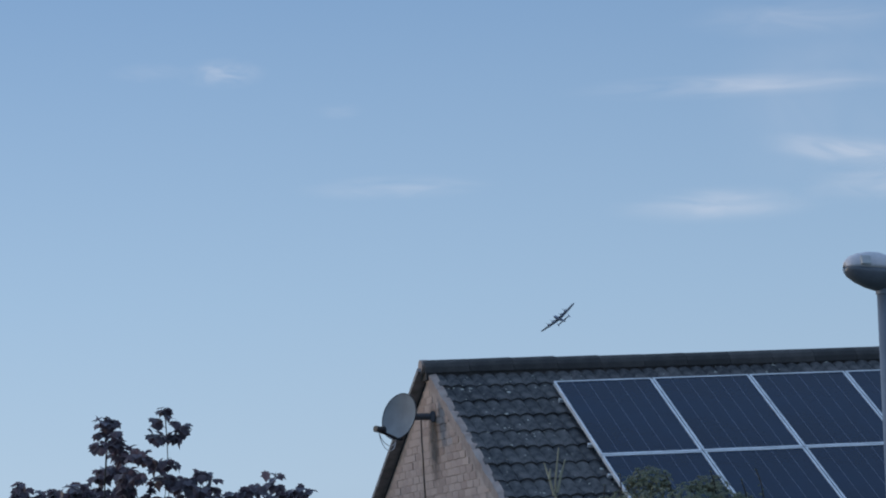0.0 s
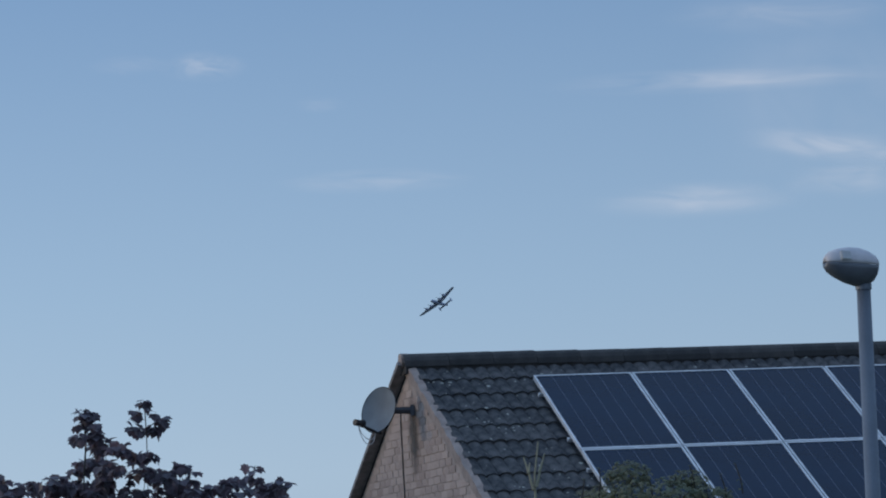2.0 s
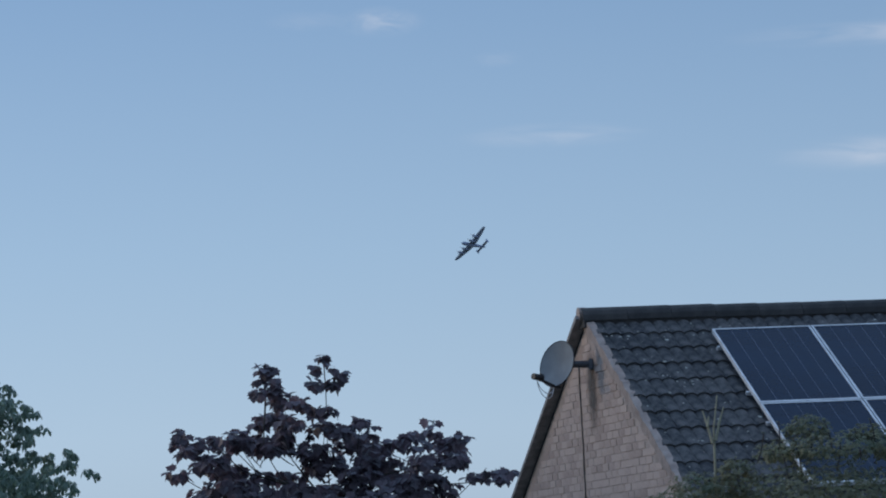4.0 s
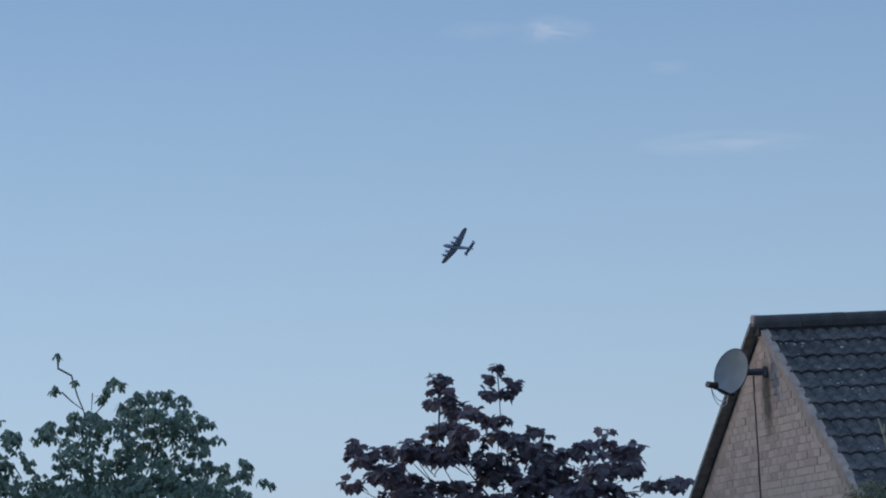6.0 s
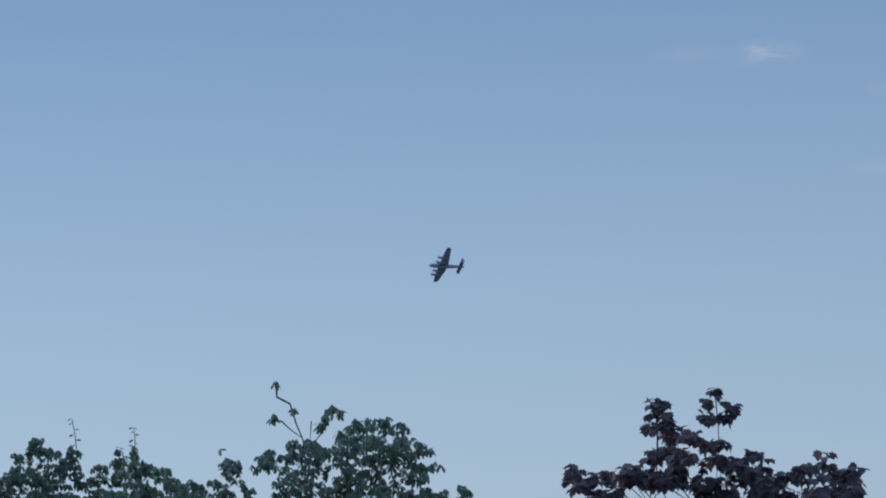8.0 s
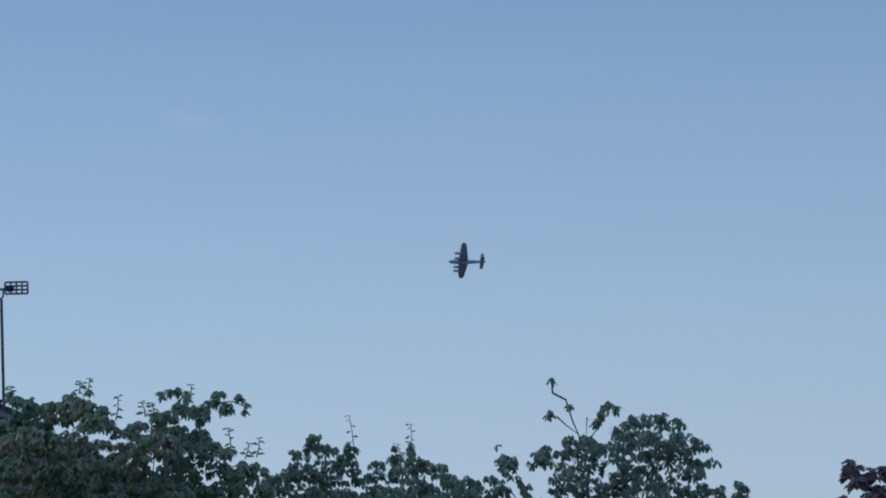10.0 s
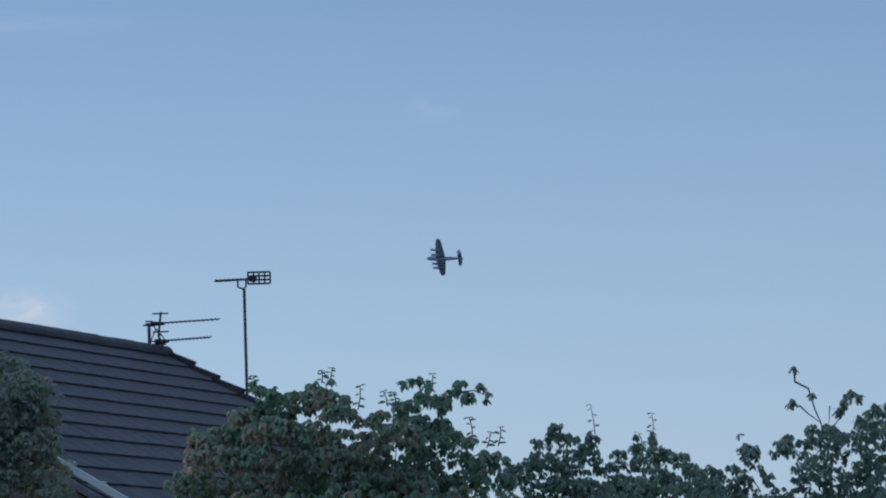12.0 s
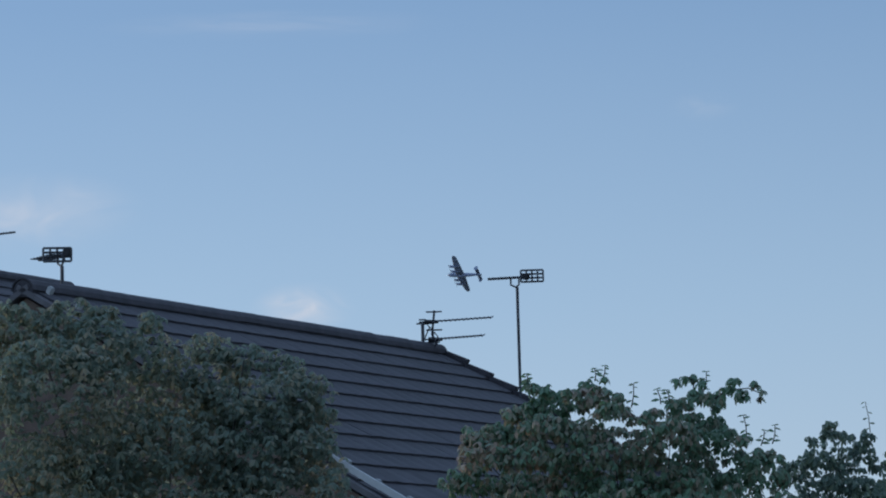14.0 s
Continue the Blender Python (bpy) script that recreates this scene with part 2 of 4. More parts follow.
# ======== roofs ========
def tile_mesh(name, w, length, thick, wave, material, cols=6, rolls=1):
    """One tile: x across, y down the slope, z off the roof. Its tail stands proud of the next course."""
    bm = bmesh.new()
    top, tail, foot = [], [], []
    for k in range(cols + 1):
        x = w * k / cols
        h = wave * (abs(math.sin(math.pi * rolls * k / cols)) ** 0.75 if rolls > 1 else 0.5 - 0.5 * math.cos(2 * math.pi * k / cols))
        top.append(bm.verts.new((x, 0, h)))
        tail.append(bm.verts.new((x, length, h + thick)))
        foot.append(bm.verts.new((x, length - 0.004, h * 0.85 - 0.012)))
    for k in range(cols):
        bm.faces.new((top[k], tail[k], tail[k + 1], top[k + 1]))
        bm.faces.new((tail[k], foot[k], foot[k + 1], tail[k + 1]))
    bm.faces.new((top[0], foot[0], tail[0]))
    bm.faces.new((top[-1], tail[-1], foot[-1]))
    bmesh.ops.recalc_face_normals(bm, faces=bm.faces)
    me = bpy.data.meshes.new(name)
    bm.to_mesh(me)
    bm.free()
    me.materials.append(material)
    return me


def lay_tiles(roof, slope, tile, w, gauge, cells, as_parts, name="roof_tile", uneven=1.0):
    """cells: (column, course, skip). slope: local matrix, x along the ridge, y down, z out."""
    rnd = random.Random(5)
    vs, fs = [], []
    flip = Matrix.Translation((abs(w), 0, 0)) @ Matrix.Diagonal((-1, 1, 1, 1)) if slope.determinant() < 0 else Matrix()
    base_v = [v.co.copy() for v in tile.vertices]
    base_f = [tuple(p.vertices) for p in tile.polygons]
    for c, r in cells:
        m = slope @ Matrix.Translation((c * w, r * gauge + uneven * rnd.uniform(-0.006, 0.006), uneven * rnd.uniform(0, 0.006))) @ pose(0, 0, 0, uneven * rnd.uniform(-0.5, 0.5), uneven * rnd.uniform(-0.8, 0.8), uneven * rnd.uniform(-0.6, 0.6)) @ flip
        if as_parts(c, r):
            piece(name, tile, roof, m)
        else:
            o = len(vs)
            vs += [m @ v for v in base_v]
            fs += [tuple(i + o for i in f) for f in base_f]
    if vs:
        me = bpy.data.meshes.new("tile_field")
        me.from_pydata(vs, [], fs)
        me.materials.append(tile.materials[0])
        tagged(piece("tile_field", me, roof, Matrix()), kind="stuff")


def ridge_tiles(roof, length, n, r, material, x0=0.0, top=0.0, sag=0.02):
    step = length / n
    bm = bmesh.new()
    rings = []
    for x, rr in ((0, r), (step * 0.99, r * 1.012), (step * 0.99, r * 0.92), (0, r * 0.9)):
        rings.append([bm.verts.new((x, -rr * math.cos(math.pi * k / 8), rr * 0.98 * math.sin(math.pi * k / 8) ** 0.9 - r)) for k in range(9)])
    for a in range(4):
        for k in range(8):
            bm.faces.new((rings[a][k], rings[a][k + 1], rings[(a + 1) % 4][k + 1], rings[(a + 1) % 4][k]))
    bmesh.ops.recalc_face_normals(bm, faces=bm.faces)
    me = bpy.data.meshes.new("ridge_tile")
    bm.to_mesh(me)
    bm.free()
    me.materials.append(material)
    rnd = random.Random(8)
    for k in range(n):
        piece("ridge_tile", me, roof, pose(x0 + k * step, 0, top + rnd.uniform(-0.004, 0.002) - sag * math.sin(math.pi * min(1.0, k / n)), 0, rnd.uniform(-0.15, 0.15), rnd.uniform(-0.2, 0.2)))
    bed = loft(bmesh.new(), [[(x, y, z + top) for y, z in ((-r * 0.86, -r * 1.5), (-r * 0.86, -r * 0.98), (-r * 0.6, -r * 0.42), (0, -r * 0.13), (r * 0.6, -r * 0.42), (r * 0.86, -r * 0.98), (r * 0.86, -r * 1.5))] for x in (x0 + 0.01, x0 + length - 0.01)])
    part("ridge_bedding", bed, material, roof)


def slope_matrix(pitch, side, drop=0.0):
    """x along the ridge, y down the slope, z out. side -1: towards the viewer (local -y)."""
    p = radians(pitch)
    y = Vector((0, side * math.cos(p), -math.sin(p)))
    z = Vector((0, side * math.sin(p), math.cos(p)))
    x = Vector((1, 0, 0))
    m = Matrix((x, y, z)).transposed().to_4x4()
    return Matrix.Translation(z * drop) @ m


# ---- bungalow with the solar roof: local x along the ridge, y away, z up from the apex ----
H1 = Matrix.Translation((-0.2515, 35.606, 4.561)) @ pose(0, 0, 0, 0, 0, 15.0) @ pose(0, 0, 0, 0, -1.1, 0)
P1F, P1B, LEN1 = 29.8, 28.25, 10.0
SL1 = slope_matrix(P1F, -1)


def house_solar():
    h = tagged(empty("bungalow", H1), "buff brick bungalow with dark pantiled roof and solar panels", "house")
    front, back = 4.1, 4.3
    zf, zb = -front * math.tan(radians(P1F)), -back * math.tan(radians(P1B))
    # front, back and far walls
    for nm, lo, hi in (("front_wall", (0.06, -front + 0.35, -4.9), (LEN1, -front + 0.6, zf + 0.10)), ("back_wall", (0.06, back - 0.6, -4.9), (LEN1, back - 0.35, zb + 0.10))):
        part(nm, box(bmesh.new(), lo, hi), M_BRICK, h)
    def gable(x0, x1, top=-0.17, f=front - 0.36, b=back - 0.36):
        bm = bmesh.new()
        tf, tb = math.tan(radians(P1F)), math.tan(radians(P1B))
        prof = [(-f, -4.9), (-f, top - f * tf), (0, top), (b, top - b * tb), (b, -4.9)]
        return loft(bm, [[(x0, y, z) for y, z in prof], [(x1, y, z) for y, z in prof]])
    wall = part("gable_wall", gable(0.062, 0.30), M_MORTAR, h, "buff brick gable wall with a sooty streak")
    part("far_gable_wall", gable(LEN1 - 0.25, LEN1), M_BRICK, h)
    # roof decks
    roof_bm = bmesh.new()
    for pit, side, run in ((P1F, -1, front), (P1B, 1, back)):
        box(roof_bm, (0.08, 0.0, -0.16), (LEN1, run / math.cos(radians(pit)), -0.115), slope_matrix(pit, side))
    roof = part("roof", roof_bm, M_DARKWOOD, h, "dark weathered concrete pantile roof")
    # verges: bedded mortar in front, dark board behind
    rnd = random.Random(3)
    rows = []
    for k in range(60):
        y = 0.06 + k * 0.078
        o, top, low = rnd.uniform(-0.006, 0.006), -0.074 + rnd.uniform(-0.010, 0.010), -0.20 + rnd.uniform(-0.02, 0.02)
        rows.append([SL1 @ Vector(q) for q in ((0.042 + o, y, low), (0.036 + o, y, top - 0.012), (0.105, y, top), (0.11, y, low))])
    bm = loft(bmesh.new(), rows)
    part("mortar_verge", bm, M_VERGE, h)
    bm = box(bmesh.new(), (-0.055, 0.02, -0.125), (0.06, back / math.cos(radians(P1B)), -0.085), slope_matrix(P1B, 1))
    part("undercloak", bm, M_UNDERCLOAK, h)
    bm = bmesh.new()
    tube(bm, [(-0.02, 0, -0.075), (0.05, 0, -0.075)], 0.075, 12)
    part("ridge_end_plug", bm, M_VERGE, h)
    # gutter
    bm = box(bmesh.new(), (0, -front - 0.1, zf - 0.12), (LEN1, -front, zf - 0.02), bevel=0.02)
    part("gutter", bm, M_BLACK, h)
    return h, wall, roof


def bricks_on(wall, x, depth=2.05):
    """Single bricks of the upper gable, proud of the mortar."""
    bm = box(bmesh.new(), (0, 0, 0), (0.02, 0.215, 0.065))
    full = bpy.data.meshes.new("brick")
    bm.to_mesh(full)
    bm.free()
    full.materials.append(M_BRICK)
    tf, tb = math.tan(radians(P1F)), math.tan(radians(P1B))
    rnd = random.Random(2)
    r, made = 0, 0
    while r * 0.075 < depth:
        z = -0.30 - r * 0.075
        y0, y1 = z / tf + 0.30, -z / tb - 0.34
        start = math.ceil(y0 / 0.225) * 0.225 + (0.1125 if r % 2 else 0)
        y = start
        while y + 0.215 < y1:
            if made < 300:
                piece("brick", full, wall, pose(x - 0.006 + rnd.uniform(-0.0025, 0.0025), y, z - 0.065, 0, 0, rnd.uniform(-0.5, 0.5)))
                made += 1
            y += 0.225
        r += 1


def solar_panel():
    """One module lying on a slope: x across, y down, z out."""
    p = empty("solar_panel", Matrix())
    w, l = 1.003, 1.635
    bm = bmesh.new()
    for lo, hi in (((0, 0, 0), (0.018, l, 0.04)), ((w - 0.018, 0, 0), (w, l, 0.04)), ((0.018, 0, 0), (w - 0.018, 0.018, 0.04)), ((0.024, l - 0.024, 0), (w - 0.018, l, 0.04))):
        box(bm, lo, hi)
    part("frame", bm, M_ALU, p, "silver aluminium frame")
    part("cell_sheet", box(bmesh.new(), (0.0185, 0.0185, 0.01), (w - 0.0185, l - 0.0185, 0.033)), M_CELL, p, "dark blue glazed cells")
    bm = bmesh.new()
    for k in range(1, 6):
        x = 0.024 + (w - 0.048) * k / 6
        box(bm, (x - 0.003, 0.03, 0.033), (x + 0.003, l - 0.03, 0.0345))
    part("busbar", bm, M_BUS, p)
    for y in (0.30, 1.30):
        part("mounting_rail", box(bmesh.new(), (-0.02, y - 0.016, -0.045), (w + 0.028, y + 0.016, -0.012)), M_ALU, p)
    return tagged(p, "dark blue solar panel in a silver frame on the tiles", "solar panel", "solar array")


def solar_array():
    first = None
    for row in range(2):
        for c in range(8):
            m = H1 @ SL1 @ Matrix.Translation((2.193 + c * 1.019, 0.612 + row * 1.652, -0.03)) @ Matrix.Diagonal((-1, 1, 1, 1))
            if first is None:
                first = solar_panel()
                first.matrix_basis = m
            else:
                copy_thing(first, m)


bungalow, gable1, roof1 = house_solar()
solar_array()


# ---- satellite dish on the gable ----
def satellite_dish():
    base = Vector((-0.165, 35.475, 3.986))
    d = tagged(empty("satellite_dish", Matrix.Translation(base)), "grey oval satellite dish on a black bracket on the gable", "satellite dish")
    centre = Vector((-0.325, -0.20, 0.002))
    nrm = Vector((-0.62, -0.72, 0.26)).normalized()
    m = Matrix.Translation(centre) @ nrm.to_track_quat("Z", "Y").to_matrix().to_4x4()
    bm = bmesh.new()
    rings, n = 7, 40
    prev = None
    for side in (0, 1):
        prev = None
        for i in range(rings + 1):
            q = i / rings
            ring = [bm.verts.new(m @ Vector((0.217 * q * math.cos(a), 0.234 * q * math.sin(a), 0.05 * q * q - 0.05 - 0.006 * side))) for a in (2 * math.pi * k / n for k in range(n))] if i else [bm.verts.new(m @ Vector((0, 0, -0.05 - 0.006 * side)))]
            if prev:
                for k in range(n):
                    if len(prev) == 1:
                        bm.faces.new((prev[0], ring[k], ring[(k + 1) % n]))
                    else:
                        bm.faces.new((prev[k], ring[k], ring[(k + 1) % n], prev[(k + 1) % n]))
            prev = ring
    bmesh.ops.recalc_face_normals(bm, faces=bm.faces)
    part("reflector", bm, M_DISH, d, smooth=True)
    bm = tube(bmesh.new(), [m @ Vector((0.217 * math.cos(a), 0.234 * math.sin(a), -0.003)) for a in (2 * math.pi * k / 32 for k in range(33))], 0.005, 6, False)
    part("rim", bm, M_BLACK, d)
    bm = tube(bmesh.new(), [m @ Vector((0, 0, -0.06)), (-0.16, -0.05, 0.0), (0.03, 0, 0.0)], [0.022, 0.034, 0.036], 8)
    part("bracket_arm", bm, M_AERIAL, d)
    part("wall_plate", box(bmesh.new(), (-0.015, -0.075, -0.055), (0.03, 0.075, 0.05), bevel=0.008), M_AERIAL, d)
    lnb = Vector((-0.52, -0.42, -0.135))
    low = m @ Vector((0.0, -0.225, 0.0))
    part("feed_arm", tube(bmesh.new(), [low + nrm * -0.02 + Vector((0.05, 0.02, -0.01)), low, lnb + Vector((0.02, 0.02, -0.02))], 0.014, 6), M_BLACK, d)
    bm = bmesh.new()
    tube(bm, [lnb + Vector((-0.035, -0.03, 0.006)), lnb + Vector((0.03, 0.03, -0.004))], [0.032, 0.032], 10)
    tube(bm, [lnb + Vector((0.03, 0.03, -0.004)), lnb + Vector((0.05, 0.045, -0.006))], [0.04, 0.04], 10)
    part("feed_horn", bm, M_BLACK, d)
    bm = bmesh.new()
    for sag in (0.15, 0.10):
        pts = [lnb.lerp(low, (1 - math.cos(math.pi * k / 14)) / 2) + Vector((0, 0, -sag * math.sin(math.pi * k / 14) - 0.01)) for k in range(15)]
        tube(bm, pts, 0.004, 5)
    part("cable_loop", bm, M_CABLE_W, d, "pale slack cable loops")
    return d


satellite_dish()


def wall_cable():
    bm = bmesh.new()
    pts = [(0.049 - 0.003 * (k % 2), 0.335 + 0.006 * math.sin(k * 1.3), -0.56 - 0.2 * k) for k in range(20)]
    tube(bm, pts, 0.0065, 6)
    tagged(obj("downlead_cable", bm, M_BLACK, None, H1), "thin black aerial cable clipped down the brick gable", "cable")


wall_cable()


def soot_streak():
    m = bpy.data.materials.new("soot_streak")
    m.use_nodes = True
    nt = m.node_tree
    b = nt.nodes["Principled BSDF"]
    b.inputs["Base Color"].default_value, b.inputs["Roughness"].default_value = (0.10, 0.09, 0.085, 1), 0.95
    tc, ns = nt.nodes.new("ShaderNodeTexCoord"), nt.nodes.new("ShaderNodeTexNoise")
    ns.inputs["Scale"].default_value, ns.inputs["Detail"].default_value = 9.0, 5
    nt.links.new(tc.outputs["Object"], ns.inputs["Vector"])
    mp, gr = nt.nodes.new("ShaderNodeMapping"), nt.nodes.new("ShaderNodeTexGradient")
    mp.inputs["Location"].default_value, mp.inputs["Scale"].default_value = (-1, -1, 0), (2, 2, 1)
    gr.gradient_type = "SPHERICAL"
    nt.links.new(tc.outputs["UV"], mp.inputs[0])
    nt.links.new(mp.outputs[0], gr.inputs[0])
    mu = nt.nodes.new("ShaderNodeMath")
    mu.operation = "MULTIPLY"
    nt.links.new(ns.outputs[0], mu.inputs[0])
    nt.links.new(gr.outputs["Fac"], mu.inputs[1])
    mu2 = nt.nodes.new("ShaderNodeMath")
    mu2.operation, mu2.use_clamp = "MULTIPLY", True
    mu2.inputs[1].default_value = 2.0
    nt.links.new(mu.outputs[0], mu2.inputs[0])
    nt.links.new(mu2.outputs[0], b.inputs["Alpha"])
    bm = bmesh.new()
    uv = bm.loops.layers.uv.new("UVMap")
    f = bm.faces.new([bm.verts.new(v) for v in ((0.047, 0.10, -1.30), (0.047, -0.34, -1.30), (0.047, -0.34, -0.36), (0.047, 0.10, -0.36))])
    for lp, c in zip(f.loops, ((0, 0), (1, 0), (1, 1), (0, 1))):
        lp[uv].uv = c
    part("soot_streak", bm, m, bungalow, "sooty streak below the dish bracket")


soot_streak()


# ---- street lamp ----
def street_lamp():
    s = tagged(empty("street_lamp", Matrix.Translation((3.154, 25.807, 0))), "grey steel street lamp with a teardrop lantern", "street lamp")
    part("column", tube(bmesh.new(), [(0, 0, 0), (0, 0, 1.3), (0, 0, 1.32), (0, 0, 4.13)], [0.08, 0.08, 0.059, 0.050], 20), M_GALV, s, smooth=True)
    bm = tube(bmesh.new(), [(0, 0, 4.10), (0, 0, 4.16)], [0.058, 0.058], 20)
    part("collar", bm, M_GALV, s)
    turn = pose(-0.099, -0.035, 4.212, 0, 4.5, 17.0)
    # hood: long teardrop, blunt at the column end
    prof = ((-0.202, 0.012, 0.014), (-0.194, 0.045, 0.048), (-0.165, 0.075, 0.080), (-0.11, 0.098, 0.105), (-0.03, 0.112, 0.122), (0.05, 0.120, 0.124), (0.12, 0.118, 0.108), (0.172, 0.105, 0.080), (0.190, 0.085, 0.058))
    n = 20
    def shell(sign, squash):
        bm = bmesh.new()
        rows = []
        for x, ry, rz in prof:
            rows.append([bm.verts.new((x, ry * math.cos(math.pi * k / n), sign * rz * (squash if sign > 0 else squash * (0.9 + 1.6 * (x + 0.2))) * math.sin(math.pi * k / n) ** 0.85)) for k in range(n + 1)])
        for a, b in zip(rows, rows[1:]):
            for k in range(n):
                bm.faces.new((a[k], a[k + 1], b[k + 1], b[k]))
        bmesh.ops.holes_fill(bm, edges=[e for e in bm.edges if e.is_boundary])
        bmesh.ops.recalc_face_normals(bm, faces=bm.faces)
        return bm
    part("hood", shell(1, 1.0), M_LAMPHEAD, s, "weathered light grey hood", m=turn @ pose(0, 0, 0.07), smooth=True)
    part("bowl", shell(-1, 0.95), M_BOWL, s, "dark underside of the lantern", m=turn @ pose(0, 0, 0.068), smooth=True)
    part("photocell", box(bmesh.new(), (-0.038, -0.036, -0.03), (0.038, 0.036, 0.02), bevel=0.006), M_WHITE, s, "small pale photocell", m=turn @ pose(-0.075, -0.09, 0.115, 66, 0, 0))
    return s


street_lamp()


# ---- bungalow with the aerials: ridge runs away from the viewer ----
H2 = Matrix.Translation((-14.90, 37.92, 5.29)) @ pose(0, 0, 0, 0, 0, 85.96)   # local x along the ridge away, y to the left, z up
P2, LEN2 = 30.17, 8.8
SL2 = slope_matrix(P2, -1)
H3 = H2 @ Matrix.Translation((7.6, 9.5, 2.01))   # neighbour behind, ridge parallel; set and raised to continue the skyline in the camera's view


def aerial_house(m, length, run, label, white):
    h = tagged(empty("bungalow", m), label, "house")
    t = math.tan(radians(P2))
    ze = -run * t
    full = run / math.cos(radians(P2))
    def gable(x0, x1, top=-0.2):
        f = run - 0.3
        prof = [(-f, -7.6), (-f, top - f * t), (0, top), (f, top - f * t), (f, -7.6)]
        return loft(bmesh.new(), [[(x0, y, z) for y, z in prof], [(x1, y, z) for y, z in prof]])
    part("far_gable_wall", gable(-0.32, -0.07), M_BRICK2, h)
    part("near_gable_wall", gable(-length + 0.07, -length + 0.32), M_BRICK2, h, "shaded brown brick gable wall")
    part("front_wall", box(bmesh.new(), (-length + 0.32, -run + 0.3, -7.6), (-0.32, -run + 0.55, ze + 0.0)), M_BRICK2, h)
    part("back_wall", box(bmesh.new(), (-length + 0.32, run - 0.55, -7.6), (-0.32, run - 0.3, ze + 0.0)), M_BRICK2, h)
    bm = bmesh.new()
    box(bm, (-length, 0, -0.14), (-0.03, full, -0.09), SL2)
    box(bm, (-length, 0, -0.14), (-0.03, full, -0.09), slope_matrix(P2, 1))
    roof = part("roof", bm, M_DARKWOOD, h, "brown interlocking tile roof in straight courses")
    rnd = random.Random(4)
    cap = bmesh.new()
    box(cap, (-0.05, 0, -0.12), (0.045, 0.40, 0.0), bevel=0.006)
    me = bpy.data.meshes.new("verge_unit")
    for v in cap.verts:
        v.co.z += 0.05 * v.co.y / 0.4 - 0.036
    cap.to_mesh(me)
    cap.free()
    me.materials.append(M_TILE2)
    flip = Matrix.Diagonal((-1, 1, 1, 1))
    for k in range(int(full / 0.345)):
        piece("verge_unit", me, roof, SL2 @ Matrix.Translation((-0.03, 0.05 + k * 0.345, rnd.uniform(-0.008, 0.008))) @ flip)
        piece("verge_unit", me, roof, slope_matrix(P2, 1) @ Matrix.Translation((-0.03, 0.05 + k * 0.345, -0.045)))
    if white:
        for side in (-1, 1):
            part("bargeboard", box(bmesh.new(), (-length - 0.03, 2.3, -0.025), (-length + 0.012, full, 0.035), slope_matrix(P2, side), 0.004), M_WHITE, h, "white painted bargeboard")
        clip = bmesh.new()
        box(clip, (-0.025, 0, -0.05), (0.03, 0.06, 0.025), bevel=0.01)
        cm = bpy.data.meshes.new("verge_clip")
        clip.to_mesh(cm)
        clip.free()
        cm.materials.append(M_WHITE)
        for k in range(13):
            piece("verge_clip", cm, h, SL2 @ Matrix.Translation((-length + 0.02, 0.30 + k * 0.345, -0.02 + rnd.uniform(-0.01, 0.012) + 0.05)) @ flip)
    return h, roof


bungalow2, roof2 = aerial_house(H2, LEN2, 4.4, "brick bungalow under a brown tiled roof with television aerials", True)
bungalow3, roof3 = aerial_house(H3, 15.0, 4.0, "neighbouring house with a brown tiled roof behind", False)


# ---- television aerials ----
def reflector_grid(aerial, c, ax, ay, w, hgt, nx=4, ny=3, t=0.0095):
    """A grid of bars about c in the plane of ax and ay."""
    for k in range(ny + 1):
        o = ay * (hgt * (k / ny - 0.5))
        part("reflector_bar", tube(bmesh.new(), [c + o - ax * w / 2, c + o + ax * w / 2], t, 6), M_AERIAL, aerial)
    for k in range(nx + 1):
        o = ax * (w * (k / nx - 0.5))
        part("reflector_bar", tube(bmesh.new(), [c + o - ay * hgt / 2, c + o + ay * hgt / 2], t, 6), M_AERIAL, aerial)


def contract_aerial(base, top, boom_dir, boom_len, label, cross=None, grid=(0.26, 0.135), back=-0.17):
    base, top = Vector(base), Vector(top)
    a = tagged(empty("television_aerial", Matrix.Translation(base)), label, "aerial")
    up = top - base
    part("mast", tube(bmesh.new(), [(0, 0, 0), up], 0.018, 8), M_AERIAL, a)
    bd = Vector(boom_dir).normalized()
    head = up + Vector((0, 0, 0.11))
    part("boom", tube(bmesh.new(), [head + bd * -0.10, head + bd * boom_len], 0.014, 6), M_AERIAL, a)
    bm = bmesh.new()
    for s in (-0.022, 0.07):
        tube(bm, [up + bd * 0.01, up + bd * s + Vector((0, 0, 0.03)), head + bd * s], 0.011, 6)
    part("mast_clamp", bm, M_AERIAL, a)
    ax = Vector(cross).normalized()
    reflector_grid(a, head + bd * back + Vector((0, 0, 0.008)), ax, Vector((0, 0, 1)), grid[0], grid[1], t=0.011)
    side = bd.cross(Vector((0, 0, 1))).normalized()
    for k in range(7):
        p = head + bd * (0.03 + boom_len * k / 7.2)
        part("director", tube(bmesh.new(), [p - side * 0.12, p + side * 0.12], 0.006, 5), M_AERIAL, a)
    part("dipole_box", box(bmesh.new(), head + bd * -0.10 - Vector((0.04, 0.03, 0.03)), head + bd * -0.10 + Vector((0.04, 0.03, 0.035)), bevel=0.008), M_BLACK, a)
    return a


